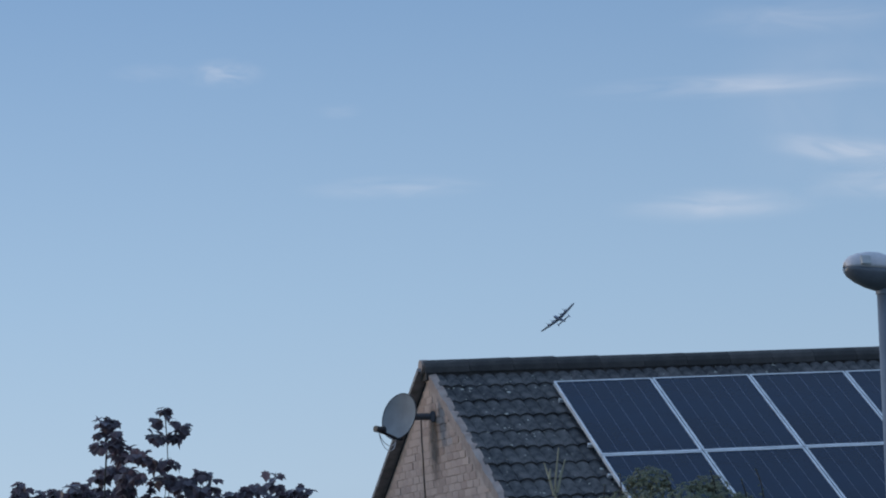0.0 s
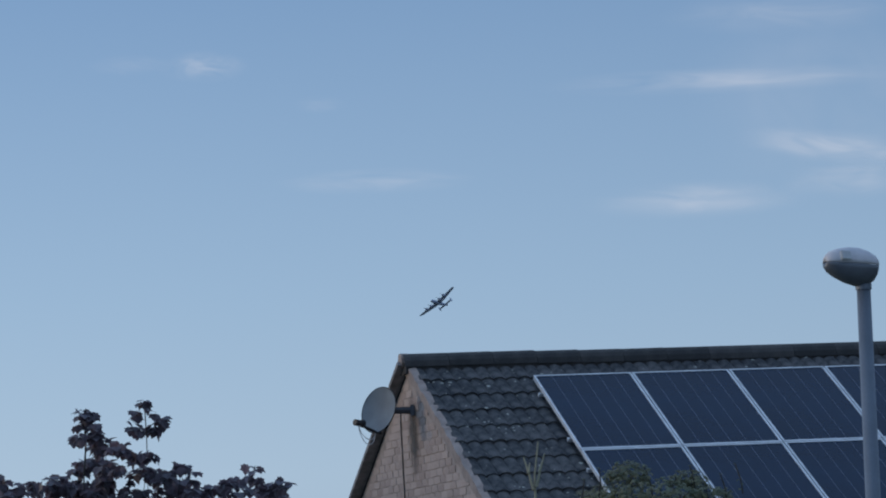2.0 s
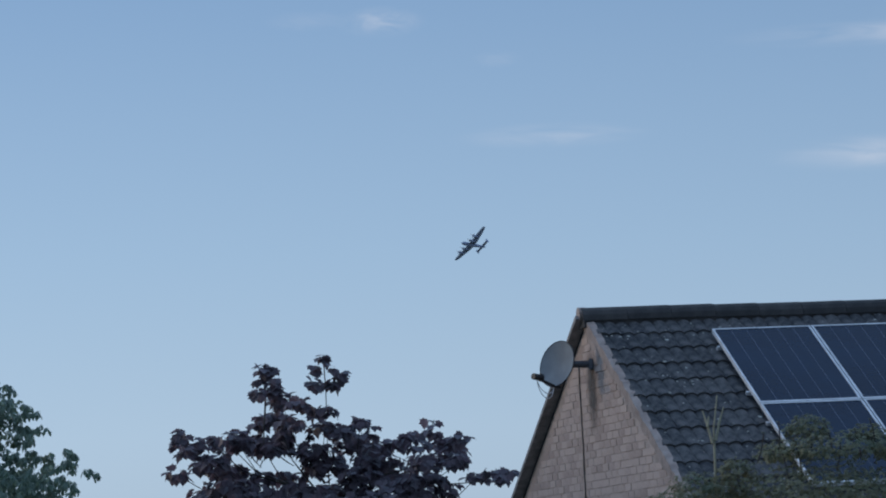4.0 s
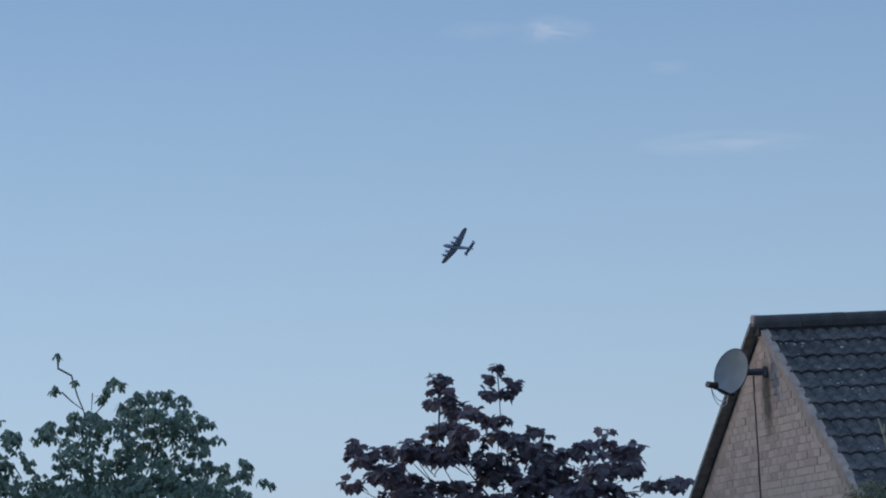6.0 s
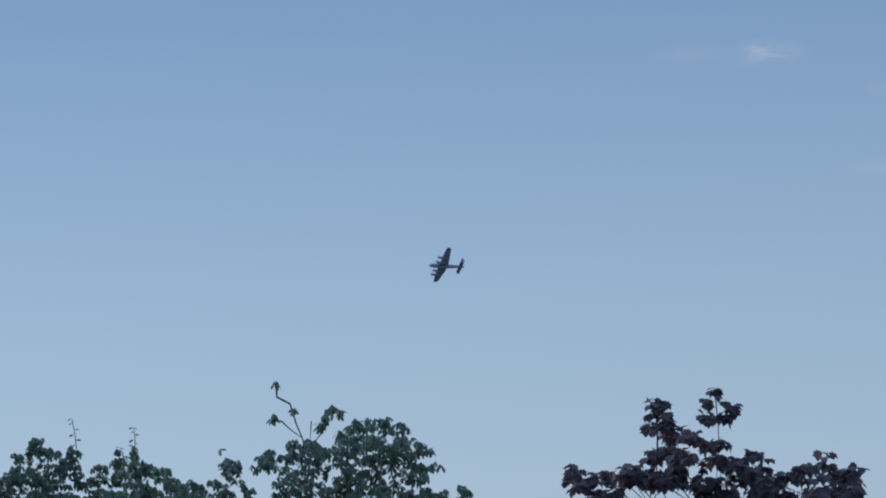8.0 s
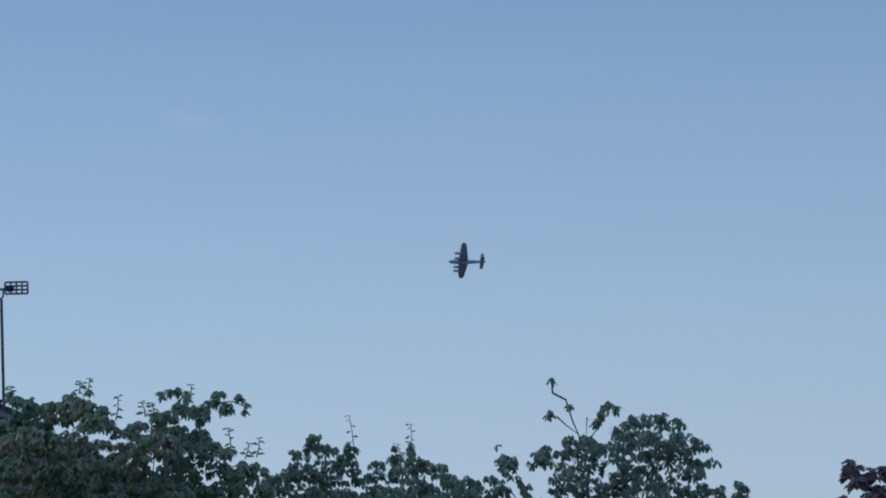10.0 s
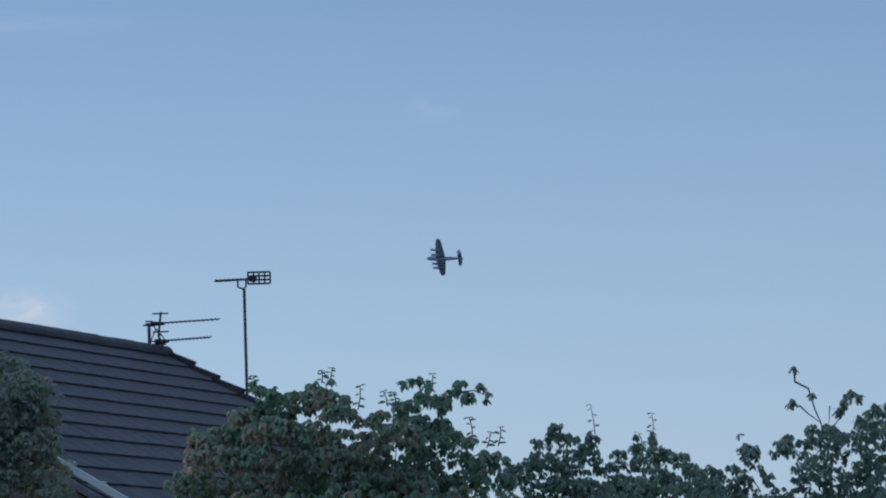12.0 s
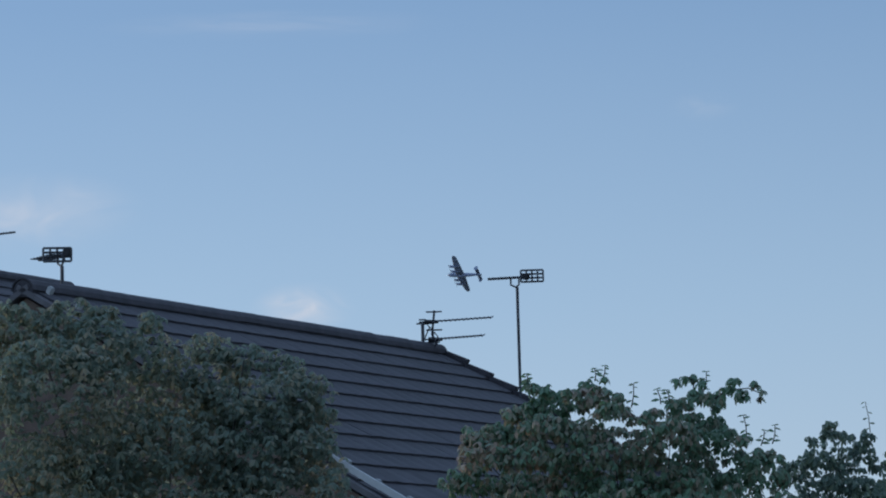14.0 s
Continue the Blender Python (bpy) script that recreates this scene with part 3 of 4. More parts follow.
def yagi_pair():
    """Two long yagis on a short mast at the ridge end."""
    base = Vector((-14.935, 37.55, 5.236))
    a = tagged(empty("television_aerial", Matrix.Translation(base)), "pair of long yagi aerials on a short ridge mast", "aerial")
    rt = Vector((0.95, 0.31, 0.0)).normalized()
    part("mast", tube(bmesh.new(), [(0, 0, -0.1), (0.0, 0, 0.25)], 0.020, 8), M_AERIAL, a)
    part("stay", tube(bmesh.new(), [(0.15, 0.05, 0.0), (0.10, 0.03, 0.12), (0.13, 0.04, 0.39)], 0.014, 6), M_AERIAL, a)
    for z, x0, x1 in ((0.262, 0.02, 0.78), (0.062, 0.06, 0.68)):
        p0, p1 = rt * x0 + Vector((0, 0, z)), rt * x1 + Vector((0, 0, z + 0.03))
        yg = part("yagi_boom", tube(bmesh.new(), [p0 - rt * 0.06, p1], 0.009, 6), M_AERIAL, a)
        side = Vector((-0.31, 0.95, 0))
        for k in range(14):
            p = p0.lerp(p1, 0.15 + 0.85 * k / 13)
            part("director", tube(bmesh.new(), [p - side * 0.09 - Vector((0, 0, 0.018)) - rt * 0.012, p + side * 0.09 + Vector((0, 0, 0.018)) + rt * 0.012], 0.008, 5), M_AERIAL, yg)
        part("dipole_box", tube(bmesh.new(), [p0 + rt * 0.0, p0 + rt * 0.16], [0.030, 0.018], 8), M_BLACK, yg)
    for z, x, w in ((0.375, 0.13, 0.09), (0.245, -0.02, 0.05), (0.17, 0.13, 0.09), (0.03, 0.1, 0.09), (0.29, 0.0, 0.04)):
        part("reflector_rod", tube(bmesh.new(), [rt * (x - w) + Vector((0, 0, z)), rt * (x + w) + Vector((0, 0, z))], 0.009, 6), M_AERIAL, a)
    for k in range(3):
        b0 = rt * (0.02 + 0.05 * k) + Vector((0, 0.02, 0.27 - 0.06 * k))
        part("feed_cable", tube(bmesh.new(), [b0, b0 + rt * 0.05 + Vector((0, 0, -0.07)), b0 + rt * 0.02 + Vector((0, 0, -0.13)), b0 + rt * -0.01 + Vector((0, 0, -0.2))], 0.007, 5), M_BLACK, a)
    return a


yagi_pair()
contract_aerial((-13.87, 37.79, 2.0), (-13.87, 37.77, 5.845), (-0.95, -0.31, -0.025), 0.33, "tall mast aerial with a grid reflector beside the roof", (0.95, 0.31, 0.0), (0.25, 0.13))
contract_aerial((-15.47, 29.84, 5.2), (-15.47, 29.84, 5.442), (-0.85, 0.50, -0.03), 0.40, "short ridge aerial with a grid reflector", (0.88, 0.47, 0.0), (0.26, 0.125), 0.08)
contract_aerial((-24.02, 43.58, 7.2), (-24.02, 43.58, 7.59), (0.563, 0.304, 0.07), 0.64, "short ridge aerial pointing along the roof", (0.3, -0.9, 0.0), (0.26, 0.135))


# ======== trees and hedges ========
def leaf_points(kind, size):
    """Outline of one leaf, stalk at the origin, along +y."""
    if kind == "maple":
        half = [(0.24, -0.05), (0.33, 0.10), (0.55, 0.14), (0.45, 0.36), (0.60, 0.60), (0.36, 0.61), (0.20, 0.80)]
    elif kind == "obovate":
        half = [(0.09, 0.25), (0.20, 0.58), (0.18, 0.82), (0.07, 0.95)]
    else:
        half = [(0.17, 0.20), (0.24, 0.50), (0.13, 0.82)]
    out = [(0, 0)] + half + [(0, 1.0)] + [(-x, y) for x, y in reversed(half)]
    return [Vector((x * size, y * size, -0.22 * size * (y * y) + 0.12 * size * abs(x))) for x, y in out]


def leaf_mesh(name, kind, size, material):
    pts = leaf_points(kind, size)
    me = bpy.data.meshes.new(name)
    me.from_pydata(pts, [], [tuple(range(len(pts)))])
    me.materials.append(material)
    return me


def aimed(p, along, face, s):
    """A leaf at p: its length along one direction, its upper side towards the other."""
    y = along.normalized()
    x = y.cross(face).normalized()
    m = Matrix((x, y, x.cross(y))).transposed().to_4x4()
    return Matrix.Translation(p) @ m @ Matrix.Scale(s, 4)


def tree(name, base, yaw, clumps, kind, leaf, material, label, category, density=1.5, depth=0.8, droop=40, spread=20, leaflets=0, limbs=(), top_parts=6, trunk_r=0.09, seed=1, sprigs=(), holes=-0.25, swell=(1.0, 1.0)):
    """clumps: (across, height, half width, half height) in metres on the tree's own axes; x across, y away, z up.
    Each clump is a dome of hanging leaves, or of parasols of leaflets."""
    rnd = random.Random(seed)
    t = tagged(empty(name, Matrix.Translation((base[0], base[1], 0)) @ pose(0, 0, 0, 0, 0, yaw)), label, category)
    single = leaf_mesh("leaf", kind, leaf, material)
    pts0 = [v.co.copy() for v in single.vertices]
    vs, fs = [], []
    parts = 0
    up = Vector((0, 0, 1))
    order = sorted(range(len(clumps)), key=lambda i: -clumps[i][1])
    eff = math.pi * (leaf * 0.78) ** 2 * 0.6 if leaflets else leaf * leaf * 0.36
    for rank, i in enumerate(order):
        cx, cz, rx, rz = clumps[i]
        rx, rz, cz = rx * swell[0], rz * swell[1] + 0.008, cz + (0.2 if leaflets else 0.05) * leaf
        cy = rnd.uniform(-depth, depth) * (0.3 if rank < top_parts else 1.0)
        ry = max(0.10, rx * 0.85)
        core = Vector((max(rx - 0.45 * leaf, 0.35 * rx), max(ry - 0.45 * leaf, 0.35 * ry), max(rz - 0.2 * leaf, 0.4 * rz)))
        if rank >= top_parts:
            core = Vector((rx, ry, rz)) * (1.05 if leaflets else 0.95)
        n = max(1 if rx < 0.06 else 3, int(density * (0.75 if rank < top_parts else 1.0) * math.pi * rx * rz / eff * (0.7 if rx > 1.0 else 1.0)))
        for k in range(n):
            az, h = rnd.uniform(0, 2 * math.pi), rnd.uniform(-0.75, 1.0)
            flat = Vector((math.cos(az), math.sin(az), 0))
            d = flat * math.sqrt(1 - h * h) + up * h
            q = rnd.uniform(0.35, 1.0) ** 0.6
            p = Vector((cx + d.x * core.x * q, cy + d.y * core.y * q, cz + d.z * core.z * q))
            if rank >= top_parts and noise.noise(p * (0.34 / leaf) + Vector((seed, 0, 0))) < holes:
                continue
            ms = []
            if leaflets:
                axis = (up + d * 0.55 + Vector((rnd.gauss(0, 0.22), rnd.gauss(0, 0.22), 0))).normalized()
                e1 = axis.orthogonal().normalized()
                e2 = axis.cross(e1)
                turn, s = rnd.uniform(0, 6.28), rnd.uniform(0.75, 1.15)
                for c in range(leaflets):
                    a = turn + 6.283 * c / leaflets + rnd.uniform(-0.15, 0.15)
                    r = e1 * math.cos(a) + e2 * math.sin(a)
                    dr = radians(rnd.gauss(droop, 12))
                    ms.append(aimed(p, r * math.cos(dr) - axis * math.sin(dr), r * math.sin(dr) + axis * math.cos(dr), s * rnd.uniform(0.8, 1.1)))
            else:
                dr = radians(min(85, rnd.gauss(droop, spread)))
                side = flat.cross(up) * rnd.gauss(0, 0.4)
                ms.append(aimed(p, flat * math.cos(dr) - up * math.sin(dr) + side, flat * math.sin(dr) + up * math.cos(dr) + side, rnd.uniform(0.72, 1.12)))
            for m in ms:
                if rank < top_parts and parts < 280:
                    piece("leaf", single, t, m)
                    parts += 1
                else:
                    o = len(vs)
                    vs += [m @ v for v in pts0]
                    fs.append(tuple(range(o, o + len(pts0))))
    me = bpy.data.meshes.new("crown")
    me.from_pydata(vs, [], fs)
    me.materials.append(material)
    tagged(piece("crown", me, t, Matrix()), kind="stuff")
    # trunk and limbs
    zt = max(c[1] for c in clumps)
    bm = bmesh.new()
    tube(bm, [(0, 0, 0), (0.03, 0.02, zt * 0.25), (-0.03, 0, zt * 0.45), (0, 0, zt * 0.62)], [trunk_r * 1.3, trunk_r, trunk_r * 0.8, trunk_r * 0.5], 10)
    part("trunk", bm, M_BARK, t)
    for rank, i in enumerate(order):
        cx, cz, rx, rz = clumps[i]
        if rx > 1.0 or rx < 0.13 or rank < top_parts or rnd.random() < 0.5:
            continue
        a = Vector((cx * 0.12, 0, zt * rnd.uniform(0.45, 0.68)))
        b = Vector((cx, 0, cz - rz * 0.2))
        mid = a.lerp(b, 0.55) + Vector((cx * 0.12, rnd.uniform(-0.1, 0.1), -0.06))
        part("limb", tube(bmesh.new(), [a, mid, b], [trunk_r * 0.2, trunk_r * 0.09, 0.004], 6), M_BARK, t)
    for pts, r in limbs:
        part("twig", tube(bmesh.new(), [(x, 0, z) for x, z in pts], [r * (1 - 0.55 * k / max(1, len(pts) - 1)) for k in range(len(pts))], 6), M_BARK, t)
    # thin upright shoots with a few small leaves
    for x, z, hgt in sprigs:
        lean = rnd.uniform(-0.25, 0.25)
        tip = Vector((x, 0, z))
        foot = tip + Vector((-lean * hgt, 0, -hgt))
        part("shoot", tube(bmesh.new(), [foot, foot.lerp(tip, 0.5) + Vector((0.01, 0, 0)), tip], [0.006, 0.005, 0.004], 5), M_BARK, t)
        steps = (0.15, 0.3, 0.48, 0.66, 0.84, 0.98, 1.0)
        for k, u in enumerate(steps):
            q = foot.lerp(tip, u)
            side = 90 if (k + rank) % 2 else -90
            piece("leaf", single, t, Matrix.Translation(q) @ pose(0, 0, 0, 0, 0, side + rnd.uniform(-35, 35)) @ pose(0, 0, 0, rnd.uniform(-25, 25), 0, 0) @ pose(0, 0, 0, 0, rnd.choice((-1, 1)) * rnd.uniform(25, 65), 0) @ Matrix.Scale((1.25 - 0.5 * u) * rnd.uniform(0.55, 0.95), 4))
    return t



MAPLE = [(-0.05, 5.02, 0.1, 0.06), (-0.17, 4.87, 0.08, 0.07), (0.07, 4.85, 0.05, 0.07), (0.19, 4.77, 0.1, 0.07), (-0.16, 4.68, 0.11, 0.07), (0.04, 4.66, 0.13, 0.08), (-0.83, 4.88, 0.19, 0.08), (-0.92, 4.72, 0.1, 0.06), (-0.7, 4.75, 0.08, 0.09), (-0.76, 4.6, 0.15, 0.1), (-0.92, 4.52, 0.11, 0.06), (-0.62, 4.47, 0.15, 0.11), (-0.43, 4.43, 0.13, 0.07), (-0.28, 4.36, 0.08, 0.06), (-0.06, 4.3, 0.17, 0.06), (-0.16, 4.25, 0.07, 0.05), (-0.03, 4.08, 0.2, 0.09), (-0.87, 4.23, 0.12, 0.07), (-0.98, 4.13, 0.12, 0.06), (-0.69, 4.26, 0.14, 0.1), (-0.54, 4.15, 0.17, 0.1), (-0.38, 4.1, 0.09, 0.07)]
MAPLE += [(-1.98, 4.01, 0.11, 0.08), (-2.07, 3.93, 0.06, 0.06), (-1.8, 3.89, 0.15, 0.1), (-1.6, 3.97, 0.14, 0.09), (-1.37, 3.97, 0.17, 0.1), (-1.19, 4.03, 0.12, 0.07), (-1.18, 3.88, 0.17, 0.09), (-0.92, 3.94, 0.24, 0.11), (-0.64, 3.95, 0.19, 0.11), (-0.38, 3.95, 0.11, 0.08), (-1.85, 3.78, 0.11, 0.07), (-0.79, 3.84, 0.29, 0.08), (-1.49, 3.69, 0.17, 0.12), (-1.69, 3.63, 0.14, 0.1), (-0.21, 3.79, 0.29, 0.08), (-2.01, 3.52, 0.15, 0.06), (-1.33, 3.54, 0.29, 0.11), (-0.89, 3.48, 0.21, 0.08), (-0.64, 3.49, 0.14, 0.07), (-0.11, 3.57, 0.32, 0.15), (0.27, 4.12, 0.08, 0.05), (0.41, 4.12, 0.13, 0.07)]
MAPLE += [(0.57, 4.04, 0.09, 0.11), (0.29, 3.9, 0.26, 0.14), (0.56, 3.68, 0.26, 0.18), (0.16, 4.01, 0.11, 0.09), (0.73, 3.84, 0.12, 0.08), (0.88, 3.85, 0.11, 0.07), (1.03, 3.91, 0.11, 0.07), (1.11, 3.98, 0.07, 0.06), (1.26, 4.03, 0.1, 0.08), (1.4, 4.1, 0.03, 0.06), (1.38, 3.95, 0.07, 0.08), (1.18, 4.19, 0.04, 0.02), (1.31, 4.2, 0.04, 0.02), (1.16, 3.8, 0.13, 0.05), (1.4, 3.79, 0.1, 0.07), (1.58, 3.85, 0.13, 0.08), (1.73, 3.87, 0.11, 0.08), (1.8, 3.76, 0.06, 0.09), (1.62, 3.69, 0.21, 0.09), (1.24, 3.55, 0.25, 0.11), (1.67, 3.56, 0.13, 0.08), (0.85, 3.54, 0.23, 0.14)]
MAPLE += [(0.4, 3.44, 0.3, 0.11), (1.38, 3.4, 0.14, 0.06), (2.12, 3.43, 0.11, 0.05), (2.31, 3.44, 0.09, 0.06), (2.39, 3.38, 0.05, 0.06), (1.94, 3.38, 0.15, 0.05), (2.17, 3.33, 0.18, 0.05)]
MAPLE += [(-1.3, 3.22, 0.6, 0.2), (-0.2, 3.2, 0.7, 0.22), (1.0, 3.22, 0.7, 0.2), (0.4, 2.95, 0.8, 0.2), (-0.8, 2.95, 0.8, 0.2), (-0.08, 2.75, 2.3, 0.5), (-0.12, 1.9, 2.0, 0.6)]
tree("maple_tree", (-3.72, 47.86), 4.4, MAPLE, "maple", 0.135, M_MAPLE, "dark purple-leaved maple tree with upright top shoots", "tree", 3.3, 0.9, 42, 30, seed=11, top_parts=10, holes=-0.40, swell=(1.05, 1.25),
     limbs=(([(-0.05, 5.06), (-0.04, 4.78), (-0.03, 4.59), (-0.03, 4.35), (-0.06, 4.02), (-0.12, 3.65)], 0.009), ([(-0.83, 4.96), (-0.84, 4.69), (-0.84, 4.43), (-0.87, 4.05), (-0.87, 3.68)], 0.018), ([(-1.04, 3.74), (-0.99, 3.67), (-0.91, 3.59)], 0.01), ([(-0.65, 3.72), (-0.56, 3.65), (-0.48, 3.6)], 0.01), ([(-0.89, 3.69), (-0.94, 3.59)], 0.01), ([(1.36, 4.05), (1.4, 4.16)], 0.008)))

CHESTNUT = [(-0.84, 5.02, 0.06, 0.04), (-0.63, 4.71, 0.06, 0.03), (-0.88, 4.62, 0.09, 0.05), (-0.2, 4.7, 0.12, 0.06), (-0.08, 4.65, 0.06, 0.05), (-0.26, 4.59, 0.09, 0.05), (-0.32, 4.5, 0.08, 0.06), (-0.69, 4.31, 0.1, 0.06), (-0.51, 4.31, 0.12, 0.06), (-0.35, 4.22, 0.12, 0.09), (-0.25, 4.18, 0.06, 0.06), (-0.65, 4.19, 0.06, 0.06), (-0.45, 4.12, 0.14, 0.11), (-0.97, 4.17, 0.1, 0.06), (-1.04, 4.07, 0.12, 0.08), (-0.79, 4.1, 0.13, 0.08), (-0.74, 4.0, 0.12, 0.06), (-0.59, 3.92, 0.17, 0.09), (-0.35, 3.98, 0.12, 0.09), (-0.0, 4.42, 0.12, 0.08), (-0.09, 4.35, 0.09, 0.06), (0.17, 4.46, 0.14, 0.08)]
CHESTNUT += [(0.34, 4.5, 0.16, 0.06), (0.48, 4.44, 0.12, 0.08), (0.65, 4.38, 0.09, 0.06), (0.64, 4.26, 0.12, 0.09), (0.79, 4.25, 0.1, 0.06), (0.92, 4.19, 0.08, 0.05), (1.02, 4.19, 0.04, 0.03), (0.84, 4.12, 0.12, 0.07), (0.2, 4.31, 0.23, 0.1), (0.4, 4.19, 0.26, 0.12), (-0.01, 4.18, 0.16, 0.1), (0.26, 4.03, 0.26, 0.1), (0.67, 4.05, 0.19, 0.08), (0.88, 3.98, 0.12, 0.05), (1.05, 3.94, 0.06, 0.04), (0.98, 3.9, 0.09, 0.03), (-0.08, 4.01, 0.1, 0.06), (-0.02, 3.83, 0.15, 0.1), (0.33, 3.81, 0.25, 0.1), (0.68, 3.85, 0.17, 0.06), (0.9, 3.8, 0.08, 0.05), (-0.16, 3.66, 0.19, 0.11)]
CHESTNUT += [(0.23, 3.58, 0.29, 0.12), (0.67, 3.6, 0.17, 0.08), (0.93, 3.63, 0.16, 0.06), (1.14, 3.59, 0.12, 0.08), (1.38, 3.62, 0.09, 0.05), (1.34, 3.51, 0.09, 0.06), (1.48, 3.56, 0.05, 0.04), (1.2, 3.44, 0.19, 0.07), (0.9, 3.45, 0.18, 0.06), (0.65, 3.42, 0.25, 0.06), (0.17, 3.41, 0.33, 0.08), (-0.44, 3.64, 0.19, 0.12), (-0.69, 3.75, 0.19, 0.1), (-0.85, 3.65, 0.12, 0.08), (-0.5, 3.43, 0.32, 0.08), (1.65, 3.39, 0.09, 0.05), (-1.42, 4.1, 0.11, 0.06), (-1.49, 4.04, 0.06, 0.06), (-1.33, 4.01, 0.06, 0.05), (-1.39, 3.91, 0.09, 0.08), (-1.66, 3.89, 0.08, 0.06), (-1.87, 3.79, 0.13, 0.08)]
CHESTNUT += [(-2.04, 3.8, 0.08, 0.08), (-1.55, 3.75, 0.12, 0.08), (-1.73, 3.61, 0.22, 0.11), (-1.31, 3.81, 0.06, 0.04), (-1.21, 3.73, 0.08, 0.06), (-1.46, 3.53, 0.25, 0.08), (-1.06, 3.49, 0.15, 0.07), (-2.01, 3.55, 0.19, 0.09), (-1.55, 4.26, 0.03, 0.03)]
CHESTNUT += [(0.2, 3.25, 0.8, 0.2), (-0.7, 3.25, 0.7, 0.2), (1.1, 3.2, 0.4, 0.15), (-1.6, 3.35, 0.4, 0.14), (-0.07, 2.9, 1.5, 0.45), (-0.1, 2.2, 1.38, 0.55)]
tree("chestnut_tree", (-7.92, 43.28), 10.4, CHESTNUT, "obovate", 0.102, M_GREEN, "green broadleaf tree with one bare crooked twig on top", "tree", 3.7, 0.8, 44, leaflets=5, seed=12, top_parts=7, holes=-0.46, swell=(1.2, 1.42),
     limbs=(([(-0.84, 4.98), (-0.84, 4.88), (-0.68, 4.79), (-0.66, 4.71), (-0.61, 4.53), (-0.54, 4.35), (-0.51, 3.99)], 0.014), ([(-0.8, 4.59), (-0.69, 4.48), (-0.54, 4.36)], 0.011), ([(-0.22, 4.64), (-0.26, 4.48), (-0.42, 4.29)], 0.013), ([(-0.43, 4.57), (-0.45, 4.35)], 0.008), ([(-0.15, 4.05), (-0.07, 4.13)], 0.01), ([(-0.66, 4.2), (-0.62, 4.03)], 0.01), ([(-1.4, 3.71), (-1.31, 3.57)], 0.01)))

ROWAN_RIGHT = [(-0.04, 4.17, 0.05, 0.05), (-0.03, 4.09, 0.08, 0.05), (-0.16, 4.03, 0.14, 0.05), (0.02, 3.99, 0.13, 0.05), (-0.18, 3.87, 0.2, 0.1), (0.11, 3.93, 0.14, 0.07), (0.26, 3.85, 0.12, 0.07), (-0.43, 3.98, 0.09, 0.05), (-0.5, 3.87, 0.09, 0.07), (0.39, 3.78, 0.11, 0.06), (0.57, 3.72, 0.12, 0.05), (0.49, 3.58, 0.24, 0.08), (0.0, 3.67, 0.25, 0.11), (-0.42, 3.65, 0.2, 0.09), (-0.23, 3.55, 0.26, 0.08), (-0.22, 4.14, 0.06, 0.03)]
ROWAN_RIGHT += [(-0.06, 3.3, 0.85, 0.3), (-0.06, 2.5, 1.0, 0.5)]
tree("rowan_tree", (-9.95, 40.81), 13.7, ROWAN_RIGHT, "obovate", 0.085, M_GREEN, "small green tree with a thin top shoot", "tree", 4.6, 0.6, 45, holes=-0.42, swell=(1.15, 1.32), leaflets=5, seed=13, sprigs=((-0.03, 4.43, 0.26), (-0.19, 4.2, 0.14)), top_parts=3)
ROWAN_LEFT = [(-0.17, 4.3, 0.12, 0.05), (-0.22, 4.2, 0.14, 0.07), (-0.32, 4.13, 0.09, 0.05), (0.04, 4.16, 0.07, 0.05), (-0.09, 4.13, 0.13, 0.07), (-0.41, 4.1, 0.05, 0.03), (0.23, 4.2, 0.06, 0.03), (0.26, 4.12, 0.11, 0.05), (0.18, 4.05, 0.11, 0.05), (-0.15, 3.93, 0.24, 0.1), (0.18, 3.94, 0.17, 0.09), (-0.4, 3.9, 0.14, 0.08), (-0.51, 3.77, 0.16, 0.1), (-0.02, 3.73, 0.24, 0.11), (0.32, 3.79, 0.09, 0.05), (-0.29, 3.63, 0.26, 0.09), (0.17, 3.59, 0.2, 0.07), (-0.69, 3.82, 0.09, 0.06)]
ROWAN_LEFT += [(-0.12, 3.3, 0.85, 0.3), (-0.12, 2.5, 1.0, 0.5)]
tree("rowan_tree", (-10.90, 40.56), 15.0, ROWAN_LEFT, "obovate", 0.085, M_GREEN, "small green tree with a tall leafy shoot", "tree", 4.6, 0.6, 45, holes=-0.42, swell=(1.15, 1.32), leaflets=5, seed=14, sprigs=((0.24, 4.56, 0.36),), top_parts=3)

GARDEN = [(-0.87, 3.96, 0.03, 0.03), (-0.81, 3.9, 0.07, 0.03), (-0.7, 3.88, 0.07, 0.04), (-0.58, 3.88, 0.06, 0.03), (-0.51, 3.83, 0.06, 0.04), (-0.66, 3.77, 0.16, 0.08), (-0.37, 3.92, 0.08, 0.04), (-0.25, 3.88, 0.08, 0.04), (-0.34, 3.79, 0.12, 0.08), (-0.22, 3.96, 0.03, 0.03), (-0.13, 3.81, 0.06, 0.03), (-0.11, 3.73, 0.06, 0.05), (-0.04, 3.68, 0.04, 0.04), (-0.21, 3.66, 0.1, 0.05), (-0.81, 3.73, 0.11, 0.06), (-0.97, 3.66, 0.1, 0.05), (-1.12, 3.61, 0.1, 0.04), (-1.2, 3.54, 0.11, 0.06), (-1.39, 3.62, 0.04, 0.02), (-1.31, 3.47, 0.11, 0.06), (-0.97, 3.52, 0.16, 0.08), (-0.72, 3.54, 0.18, 0.08)]
